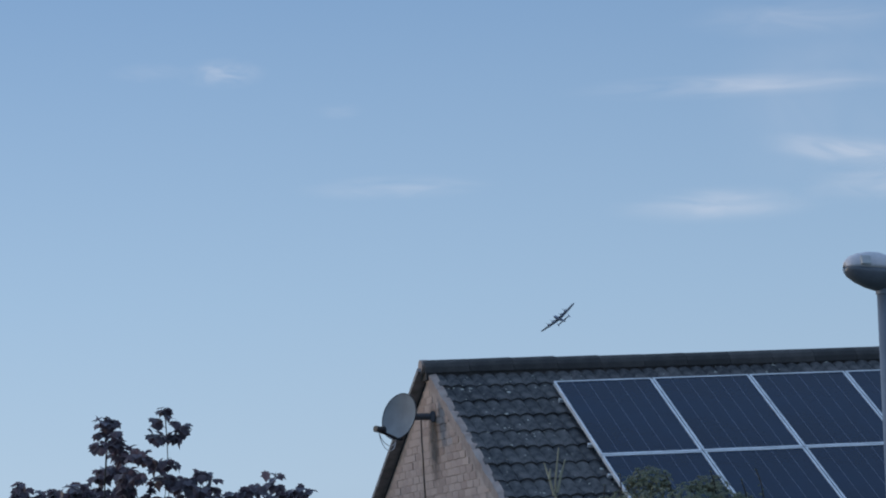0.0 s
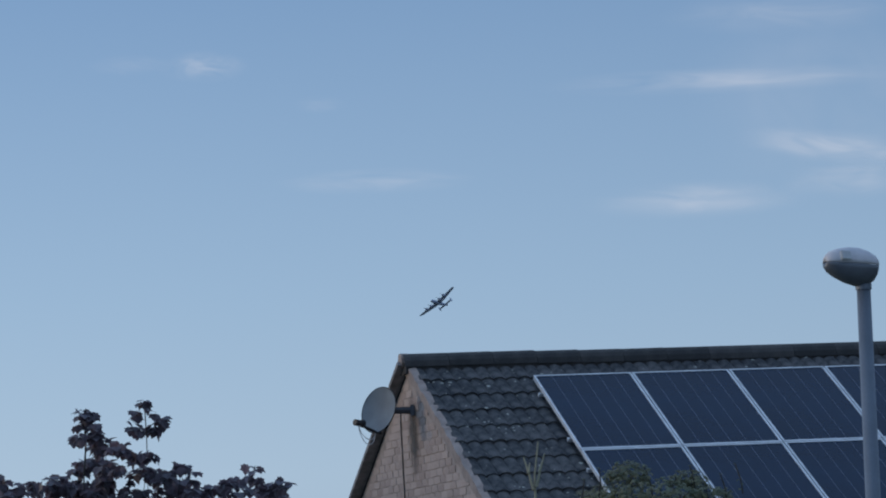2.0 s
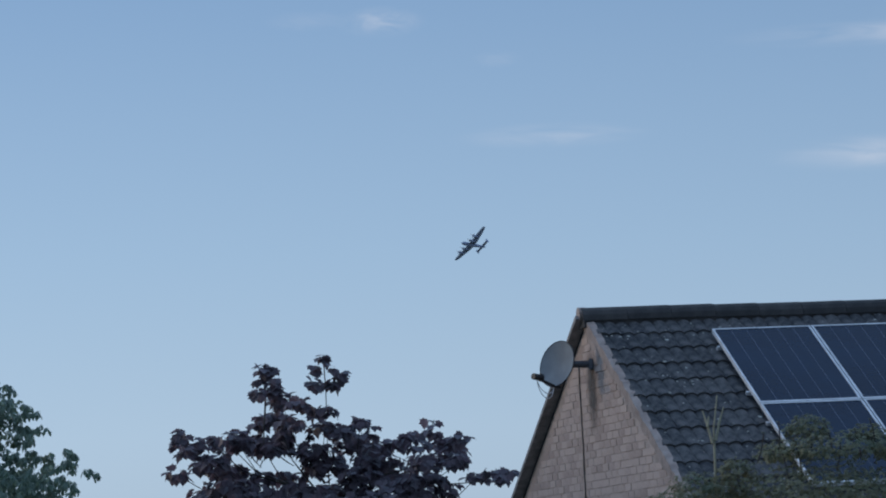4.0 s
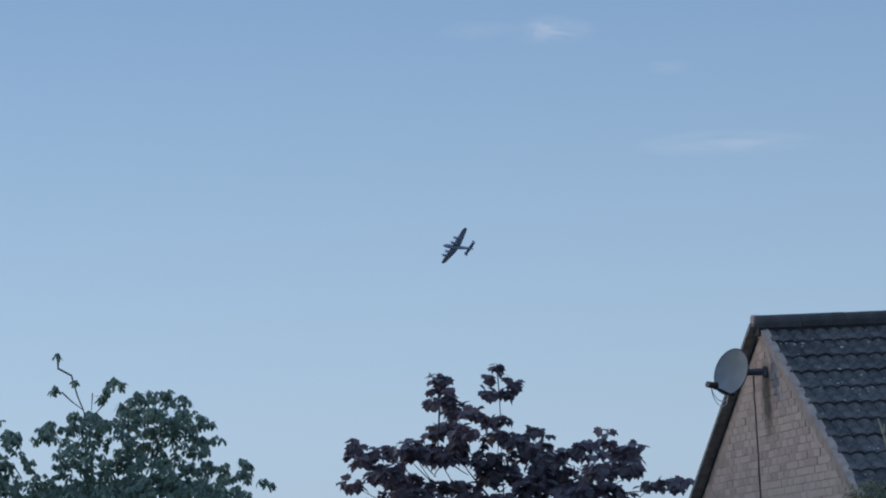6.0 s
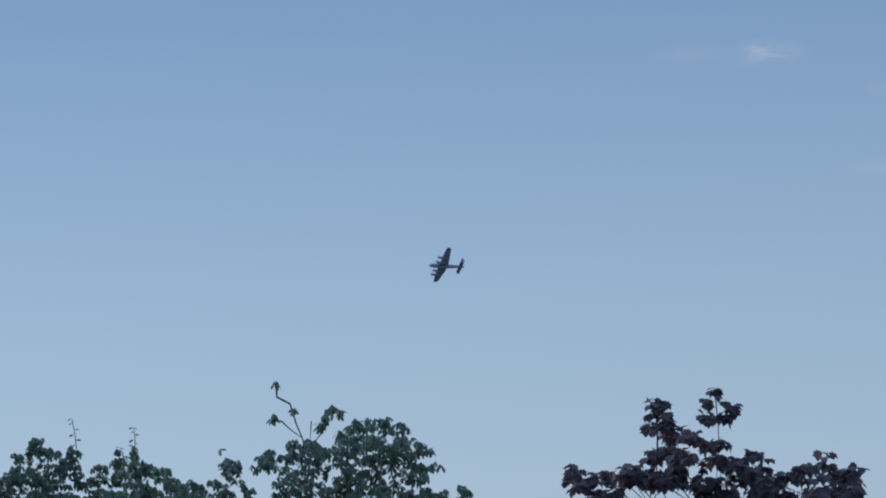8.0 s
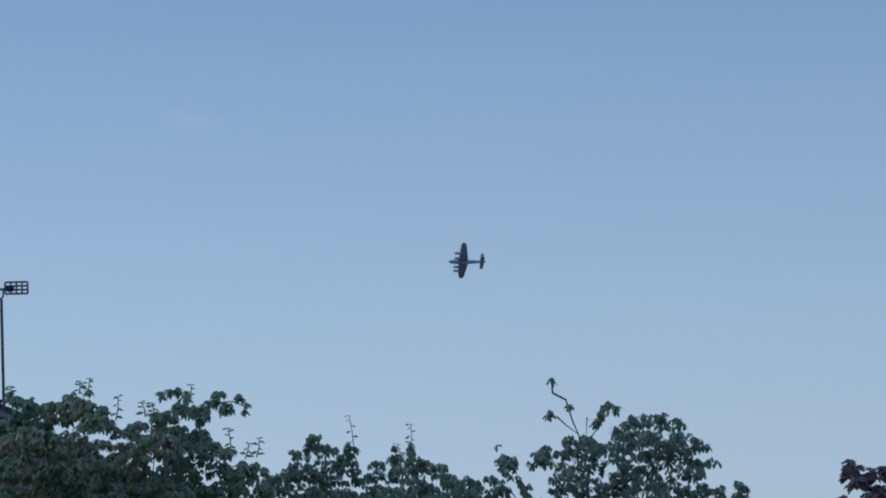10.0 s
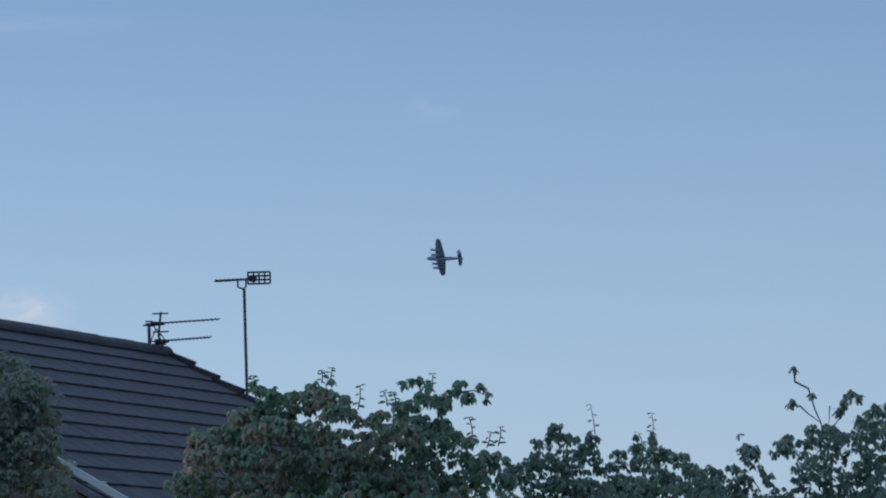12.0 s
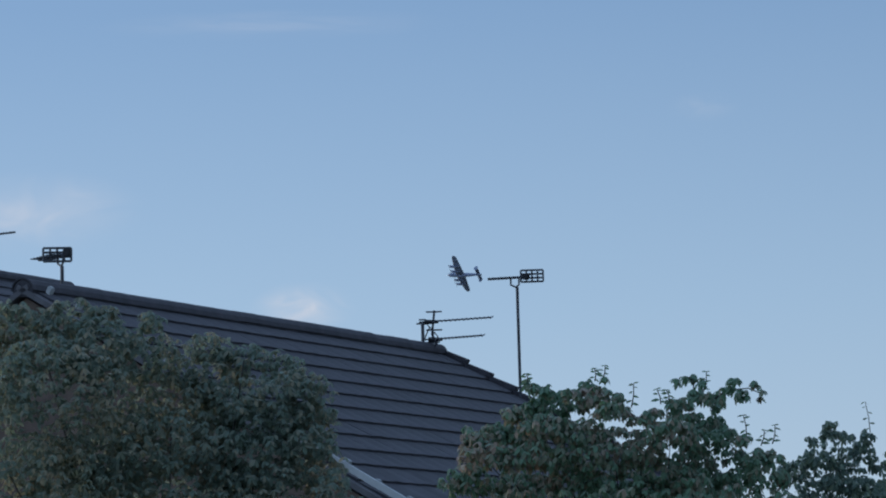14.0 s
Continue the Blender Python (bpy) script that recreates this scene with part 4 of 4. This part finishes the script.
GARDEN += [(-0.45, 3.51, 0.18, 0.08), (-0.17, 3.5, 0.13, 0.07), (0.02, 3.62, 0.06, 0.03), (0.12, 3.59, 0.08, 0.04), (0.04, 3.52, 0.08, 0.05), (0.19, 3.66, 0.06, 0.03), (0.34, 3.7, 0.08, 0.05), (0.45, 3.77, 0.08, 0.04), (0.53, 3.79, 0.05, 0.06), (0.52, 3.97, 0.04, 0.03), (0.45, 3.95, 0.04, 0.02), (0.38, 3.93, 0.02, 0.03), (0.58, 3.91, 0.03, 0.03), (0.62, 3.77, 0.06, 0.04), (0.73, 3.79, 0.05, 0.04), (0.78, 3.84, 0.07, 0.02), (0.85, 3.88, 0.05, 0.02), (0.94, 3.84, 0.06, 0.03), (1.02, 3.87, 0.04, 0.02), (1.07, 3.8, 0.02, 0.03), (0.71, 3.7, 0.04, 0.04), (0.44, 3.6, 0.18, 0.08)]
GARDEN += [(0.68, 3.58, 0.1, 0.06), (0.31, 3.46, 0.18, 0.08), (0.58, 3.43, 0.18, 0.08), (0.78, 3.48, 0.08, 0.05), (0.89, 3.41, 0.05, 0.03), (0.94, 3.45, 0.04, 0.02), (0.84, 3.31, 0.1, 0.05), (1.05, 3.33, 0.04, 0.05), (1.12, 3.26, 0.05, 0.05), (1.0, 3.21, 0.1, 0.07), (1.19, 3.23, 0.03, 0.03), (1.21, 3.11, 0.07, 0.06), (-1.21, 3.32, 0.21, 0.08), (-0.79, 3.31, 0.23, 0.1), (-0.36, 3.3, 0.23, 0.1), (0.06, 3.31, 0.21, 0.09), (0.48, 3.26, 0.21, 0.09), (-1.4, 3.16, 0.19, 0.09), (-0.98, 3.13, 0.23, 0.09), (-0.51, 3.12, 0.23, 0.09), (-0.04, 3.11, 0.23, 0.09), (0.43, 3.08, 0.21, 0.09)]
GARDEN += [(0.85, 3.1, 0.21, 0.08)]
GARDEN += [(-0.08, 2.72, 1.3, 0.35), (-0.09, 2.0, 1.2, 0.5)]
tree("garden_tree", (-9.47, 28.47), 18.4, GARDEN, "oval", 0.072, M_MIXED, "bushy green tree with russet tips and thin shoots", "tree", 6.5, 0.6, 40, swell=(1.24, 1.42), leaflets=5, seed=15, top_parts=5, trunk_r=0.07, holes=-0.55,
     limbs=(([(0.53, 3.8), (0.51, 3.94), (0.47, 3.97), (0.41, 3.97), (0.37, 3.91)], 0.007), ([(0.68, 3.78), (0.8, 3.85), (0.97, 3.86), (1.06, 3.82)], 0.008)),
     sprigs=((-0.87, 4.04, 0.09), (-0.3, 4.07, 0.11), (-0.21, 4.09, 0.13), (0.02, 3.93, 0.2), (0.21, 3.88, 0.13), (0.29, 3.87, 0.1), (0.63, 4.01, 0.17), (0.92, 3.64, 0.18), (1.09, 3.51, 0.13), (1.18, 3.55, 0.16)))

HEDGE = [(-0.75, 3.46, 0.22, 0.12), (-0.45, 3.50, 0.18, 0.09), (-0.27, 3.48, 0.10, 0.07), (-0.6, 3.34, 0.25, 0.15), (-0.3, 3.30, 0.22, 0.15), (0.3, 3.18, 0.2, 0.15), (0.75, 3.05, 0.15, 0.12), (-0.04, 3.46, 0.09, 0.06), (-0.09, 3.26, 0.24, 0.15), (0.27, 3.34, 0.12, 0.08), (0.45, 3.27, 0.15, 0.08), (0.66, 3.2, 0.12, 0.1), (0.59, 3.01, 0.21, 0.15), (0.83, 2.91, 0.11, 0.12), (-0.53, 3.09, 0.33, 0.24), (0.06, 2.96, 0.33, 0.24), (0.5, 2.71, 0.3, 0.18), (-0.39, 2.7, 0.39, 0.18), (0.87, 2.67, 0.11, 0.12), (-1.0, 3.16, 0.27, 0.27), (-0.7, 2.6, 0.45, 0.25), (0.1, 2.55, 0.5, 0.25), (0.65, 2.5, 0.35, 0.2), (-0.1, 2.8, 0.5, 0.2), (-0.01, 2.31, 1.01, 0.24), (-0.02, 1.85, 1.05, 0.4), (0.32, 3.02, 0.18, 0.12), (0.54, 2.9, 0.2, 0.13), (0.76, 2.8, 0.16, 0.12)]
tree("tall_shrub", (-8.30, 17.09), 25.9, HEDGE, "oval", 0.042, M_HEDGE, "dark green tall shrub with a few russet leaves", "shrub", 3.6, 0.35, 30, leaflets=5, holes=-0.45, swell=(1.12, 1.12), seed=16, top_parts=4, trunk_r=0.05)

SHRUB = [(-0.13, 2.73, 0.19, 0.1), (0.26, 2.69, 0.15, 0.07), (0.05, 2.6, 0.41, 0.1), (-0.3, 2.59, 0.21, 0.08), (0.42, 2.57, 0.15, 0.07), (-0.87, 2.38, 0.19, 0.08), (-0.61, 2.44, 0.15, 0.11), (-1.02, 2.31, 0.19, 0.05), (-0.69, 2.31, 0.23, 0.08), (-0.7, 2.15, 0.4, 0.15), (-0.03, 2.29, 0.64, 0.23), (-0.1, 1.9, 0.8, 0.3)]
tree("garden_shrub", (1.44, 23.96), -3.4, SHRUB, "oval", 0.026, M_FEATHER, "dull green feathery garden shrub", "shrub", 4.0, 0.3, 10, leaflets=5, seed=17, top_parts=2, trunk_r=0.04, sprigs=[(-0.42 + 0.1 * k, 2.72 + 0.08 * math.sin(k * 2.1), 0.2) for k in range(11)])


def dry_stalks():
    a = radians(-3.4)
    base = Vector((1.44 - 0.75 * math.cos(a), 23.96 - 0.75 * math.sin(a), 0))
    st = tagged(empty("dry_stalks", Matrix.Translation(base) @ pose(0, 0, 0, 0, 0, -3.4)), "straw-coloured dry plant stalks standing beside the shrub", "plant")
    for pts in (((0, 0), (0.0, 2.58), (0.0, 2.76), (0.03, 2.98)), ((-0.01, 2.66), (-0.04, 2.78), (-0.07, 2.88)), ((0.01, 2.68), (0.04, 2.80), (0.07, 2.90)), ((0.03, 2.78), (0.055, 2.85)), ((-0.04, 2.77), (-0.03, 2.84))):
        n = len(pts)
        part("stalk" if n == 4 else "side_shoot", tube(bmesh.new(), [(x, 0.01 * k, z) for k, (x, z) in enumerate(pts)], [0.011 - 0.006 * k / (n - 1) for k in range(n)], 6), M_STRAW, st)


dry_stalks()


# ======== aircraft ========
def aerofoil(x_le, chord, y, z, thick):
    up = ((1.0, 0.0), (0.7, 0.45), (0.35, 0.95), (0.12, 0.75), (0.0, 0.0), (0.12, -0.45), (0.35, -0.5), (0.7, -0.25))
    return [(x_le - chord * u, y, z + thick * chord * 0.5 * v) for u, v in up]


def aircraft():
    a = tagged(empty("bomber_aircraft", Matrix()), "dark four-engined propeller bomber with twin tail fins, banking", "aircraft")
    prof = [(8.0, 0.05, 0.05, 0.1), (7.85, 0.45, 0.5, 0.1), (7.3, 0.75, 0.85, 0.05), (6.0, 0.92, 1.1, 0.05), (3.5, 0.98, 1.22, 0.0), (0, 1.0, 1.22, 0.0), (-3, 0.95, 1.15, 0.1), (-7, 0.72, 0.9, 0.3), (-10.5, 0.48, 0.62, 0.45), (-12.6, 0.35, 0.45, 0.5), (-13.1, 0.15, 0.2, 0.5)]
    part("fuselage", loft(bmesh.new(), [ellipse(x, 0, z, ry * 1.2, rz * 1.15, 18) for x, ry, rz, z in prof]), M_AIR_UNDER, a, smooth=True)
    part("nose_turret", loft(bmesh.new(), [ellipse(x, 0, 0.3, r, r, 14) for x, r in ((7.4, 0.62), (8.0, 0.62), (8.4, 0.46), (8.65, 0.16))]), M_GLASS, a, "clear perspex nose turret", smooth=True)
    part("canopy", loft(bmesh.new(), [ellipse(x, 0, 1.15, ry, rz, 14) for x, ry, rz in ((6.3, 0.2, 0.1), (5.7, 0.55, 0.55), (4.2, 0.55, 0.6), (2.6, 0.4, 0.3), (2.0, 0.15, 0.1))]), M_GLASS, a, "glazed cockpit canopy", smooth=True)
    part("dorsal_turret", loft(bmesh.new(), [[(x + r * math.cos(2 * math.pi * k / 12), r * math.sin(2 * math.pi * k / 12), z) for k in range(12)] for x, r, z in ((-4.2, 0.55, 1.0), (-4.2, 0.52, 1.5), (-4.2, 0.2, 1.75))]), M_GLASS, a, smooth=True)
    part("tail_turret", loft(bmesh.new(), [ellipse(x, 0, 0.5, r, r, 12) for x, r in ((-12.7, 0.5), (-13.2, 0.5), (-13.5, 0.2))]), M_GLASS, a, smooth=True)
    for s in (1, -1):
        secs = [(2.7, 5.5, 0.6, -0.25, 0.17), (2.65, 5.4, 3.6, -0.2, 0.165), (2.35, 4.5, 8.0, 0.25, 0.15), (1.95, 3.6, 12.0, 0.7, 0.13), (1.6, 2.9, 14.3, 0.97, 0.12), (1.2, 1.9, 15.2, 1.07, 0.1), (0.6, 0.6, 15.55, 1.1, 0.08)]
        part("wing", loft(bmesh.new(), [aerofoil(xl, c, s * y, z, th) for xl, c, y, z, th in secs]), M_AIR_UNDER, a, smooth=True)
        for y, z in ((3.75, -0.45), (7.6, -0.05)):
            eng = part("engine_nacelle", loft(bmesh.new(), [ellipse(x, s * y, z + dz, r, r * 1.15, 12) for x, r, dz in ((5.1, 0.34, 0.0), (4.85, 0.55, -0.05), (3.6, 0.68, -0.15), (2.3, 0.74, -0.2), (0.5, 0.5, -0.15), (-1.2, 0.15, 0.0))]), M_AIR_UNDER, a, smooth=True)
            part("spinner", loft(bmesh.new(), [ellipse(x, s * y, z, r, r, 10) for x, r in ((4.95, 0.27), (5.2, 0.2), (5.4, 0.04))]), M_BLACK, eng, smooth=True)
            bm = bmesh.new()
            for k in range(3):
                box(bm, (4.98, -0.11, 0.2), (5.04, 0.11, 1.95), pose(0, s * y, z, 25 + 120 * k + 31 * y, 0, 0))
            part("propeller", bm, M_BLACK, eng)
        secs = [(-9.9, 2.6, 0.2, 0.75, 0.12), (-10.0, 2.4, 3.0, 0.8, 0.11), (-10.15, 2.0, 4.8, 0.85, 0.1), (-10.3, 1.6, 5.1, 0.86, 0.08)]
        part("tailplane", loft(bmesh.new(), [aerofoil(xl, c, s * y, z, th) for xl, c, y, z, th in secs]), M_AIR_UNDER, a, smooth=True)
        bm = bmesh.new()
        outline = [(-9.9, 0.6), (-10.1, 1.4), (-10.6, 2.2), (-11.2, 2.45), (-11.8, 2.2), (-12.1, 1.2), (-12.0, 0.2), (-11.6, -0.5), (-11.0, -0.8), (-10.4, -0.5), (-10.0, 0.0)]
        loft(bm, [[(x, s * 5.1 + d, z) for x, z in outline] for d in (-0.11, 0.11)])
        part("tail_fin", bm, M_AIR_UNDER, a)
    return a


bomber = aircraft()
FLIGHT = [  # seconds, place, heading, climb, bank to the right
    (0.0, 79.0, 2510.9, 235.9, 247.42, 5.60, 36.93), (1.0, 46.4, 2443.2, 233.6, 243.45, 5.07, 35.00), (2.0, 8.2, 2379.6, 232.4, 239.47, 4.73, 34.52),
    (3.0, -34.8, 2318.8, 232.4, 234.08, 4.64, 36.21), (5.5, -164.3, 2188.0, 230.5, 221.34, 4.67, 39.07), (6.5, -224.0, 2144.5, 230.4, 216.03, 4.48, 37.03),
    (7.5, -287.9, 2106.0, 231.9, 210.26, 3.82, 34.83), (8.5, -355.5, 2072.7, 233.2, 204.34, 2.99, 34.42), (9.0, -390.3, 2058.7, 233.8, 201.63, 2.81, 34.46),
    (11.5, -573.8, 2003.5, 236.5, 191.03, 2.95, 37.08), (12.5, -648.6, 1991.6, 236.0, 186.76, 3.51, 37.39),
    (14.0, -764.6, 1985.7, 234.3, 178.18, 3.81, 37.83),
]


def insect():
    b = tagged(empty("flying_insect", Matrix()), "tiny dark insect flying past near the camera", "insect")
    part("body", loft(bmesh.new(), [ellipse(x, 0, 0, r, r, 8) for x, r in ((0.004, 0.0004), (0.002, 0.0014), (-0.001, 0.0016), (-0.004, 0.0005))]), M_BLACK, b)
    for s in (1, -1):
        part("wing", loft(bmesh.new(), [[(0.001, 0, z), (0.002, s * 0.003, z + 0.001), (-0.001, s * 0.005, z + 0.0015), (-0.003, s * 0.003, z + 0.001)] for z in (0.001, 0.0012)]), M_GLASS, b)
    return b


fly = insect()
early_fly = insect()

# ======== clouds: far thin wisps ========
def cloud(az, el, w, h, strength, seed, tilt=0.0):
    d = 4400.0
    a, e = radians(az), radians(el)
    c = Vector((-math.sin(a) * math.cos(e), math.cos(a) * math.cos(e), math.sin(e))) * d
    bm = bmesh.new()
    uv = bm.loops.layers.uv.new("UVMap")
    n, k = 12, 6
    sx, sy = d * math.tan(radians(w * 0.62)), d * math.tan(radians(h * 0.58))
    g = [[bm.verts.new((sx * (2 * i / n - 1), sy * (2 * j / k - 1), 30 * math.sin(i * 0.9 + seed) * math.sin(j * 0.8))) for j in range(k + 1)] for i in range(n + 1)]
    for i in range(n):
        for j in range(k):
            f = bm.faces.new((g[i][j], g[i + 1][j], g[i + 1][j + 1], g[i][j + 1]))
            for lp, (u, v) in zip(f.loops, ((i, j), (i + 1, j), (i + 1, j + 1), (i, j + 1))):
                lp[uv].uv = (u / n, v / k)
    ob = obj("cloud", bm, cloud_mat("cloud_wisp", seed, strength), None, look(c, (0, 0, EYE)) @ pose(0, 0, 0, 0, 180, tilt), True)
    tagged(ob, "thin white wisp of high cloud", "cloud", "cloud wisps", kind="structure")


for row in ((3.43, 9.41, 1.3, 0.5, 0.55, 1), (4.6, 9.45, 1.3, 0.35, 0.18, 12), (1.59, 8.76, 0.8, 0.28, 0.18, 2), (0.72, 7.52, 2.9, 0.42, 0.42, 3), (-4.9, 8.93, 5.2, 0.45, 0.62, 4), (-6.6, 7.80, 2.8, 0.55, 0.85, 5, 8),
            (-4.4, 7.05, 3.2, 0.6, 0.7, 6), (-6.9, 7.25, 2.2, 0.6, 0.5, 7), (-5.9, 9.95, 3.5, 0.7, 0.35, 8), (23.6, 5.80, 1.5, 0.8, 1.25, 9), (27.9, 7.4, 3.2, 1.3, 1.0, 10), (24.0, 10.3, 5.0, 0.5, 0.3, 14), (17.1, 8.8, 1.1, 0.5, 0.2, 11), (-6.5, 8.6, 4.0, 3.4, 0.22, 13)):
    cloud(*row)


# ======== single tiles and bricks ========
def lichen():
    rnd = random.Random(21)
    vs, fs = [], []
    for k in range(560):
        c = SL1 @ Vector((rnd.uniform(0.1, 4.5), rnd.uniform(0.3, 4.3), 0))
        r = rnd.uniform(0.004, 0.012) * (1.8 if rnd.random() < 0.15 else 1)
        o = len(vs)
        n = 7
        for j in range(n):
            q = r * rnd.uniform(0.6, 1.2)
            vs.append(c + (SL1.to_3x3() @ Vector((q * math.cos(6.283 * j / n), q * math.sin(6.283 * j / n), -0.028))))
        vs.append(c + (SL1.to_3x3() @ Vector((0, 0, -0.020))))
        fs += [(o + j, o + (j + 1) % n, o + n) for j in range(n)]
    me = bpy.data.meshes.new("lichen")
    me.from_pydata(vs, [], fs)
    me.materials.append(M_LICHEN)
    tagged(piece("lichen", me, roof1, Matrix()), "pale lichen spots", kind="stuff")


lichen()

TILE1 = tile_mesh("roof_tile", 0.259, 0.40, 0.023, 0.026, M_TILE, 12, 2)
lay_tiles(roof1, SL1 @ Matrix.Translation((0.07, 0.06, -0.115)), TILE1, 0.255, 0.345, [(c, r) for r in range(13) for c in range(39)], lambda c, r: c < 23)
TILE1B = tile_mesh("roof_tile", 0.205, 0.40, 0.022, 0.045, M_TILE)
lay_tiles(roof1, slope_matrix(P1B, 1) @ Matrix.Translation((-0.05, 0.06, -0.115)), TILE1B, 0.2, 0.345, [(c, r) for r in range(13) for c in range(50)], lambda c, r: False)
ridge_tiles(roof1, LEN1, 22, 0.14, M_RIDGE)
TILE2 = tile_mesh("roof_tile", 0.303, 0.40, 0.024, 0.005, M_TILE2, 4)
lay_tiles(roof2, SL2 @ Matrix.Translation((-0.3, 0.05, -0.085)), TILE2, -0.3, 0.345, [(c, r) for r in range(14) for c in range(29)], lambda c, r: c < 29 and r < 10, uneven=0.35)
lay_tiles(roof2, slope_matrix(P2, 1) @ Matrix.Translation((-0.3, 0.05, -0.085)), TILE2, -0.3, 0.345, [(c, r) for r in range(14) for c in range(29)], lambda c, r: False)
for side in (-1, 1):
    lay_tiles(roof3, slope_matrix(P2, side) @ Matrix.Translation((-0.3, 0.05, -0.085)), TILE2, -0.3, 0.345, [(c, r) for r in range(12) for c in range(49)], lambda c, r: False)
ridge_tiles(roof3, 15.0, 34, 0.12, M_TILE2, -15.0, 0.02, 0.0)
ridge_tiles(roof2, LEN2, 20, 0.12, M_TILE2, -LEN2, -0.012, -0.006)
bricks_on(gable1, 0.062)


def motions():
    rows = []
    for t, x, y, z, heading, climb, bank in FLIGHT:
        rows.append((t, pose(x, y, z, 0, 0, heading) @ pose(0, 0, 0, 0, -climb, 0) @ pose(0, 0, 0, bank, 0, 0)))
    walk(bomber, rows)
    walk(fly, [(t, pose(x, y, z, 0, 0, 13)) for t, x, y, z in ((0.0, -34.85, 0.23, 8.15), (8.8, -2.103, 7.606, 2.916), (8.9, -1.772, 7.680, 2.854), (9.0, -1.390, 7.766, 2.785), (9.1, -0.986, 7.857, 2.738), (14.0, 17.25, 11.96, 0.5))])
    walk(early_fly, [(t, pose(x, y, z, 0, 0, 200)) for t, x, y, z in ((0.0, -2.924, 7.767, 3.743), (0.9, -0.381, 7.925, 2.626), (1.0, -0.066, 7.948, 2.511), (1.1, 0.185, 7.960, 2.378), (2.0, 2.728, 8.118, 1.261), (14.0, 12.185, 9.960, 1.000))])


motions()
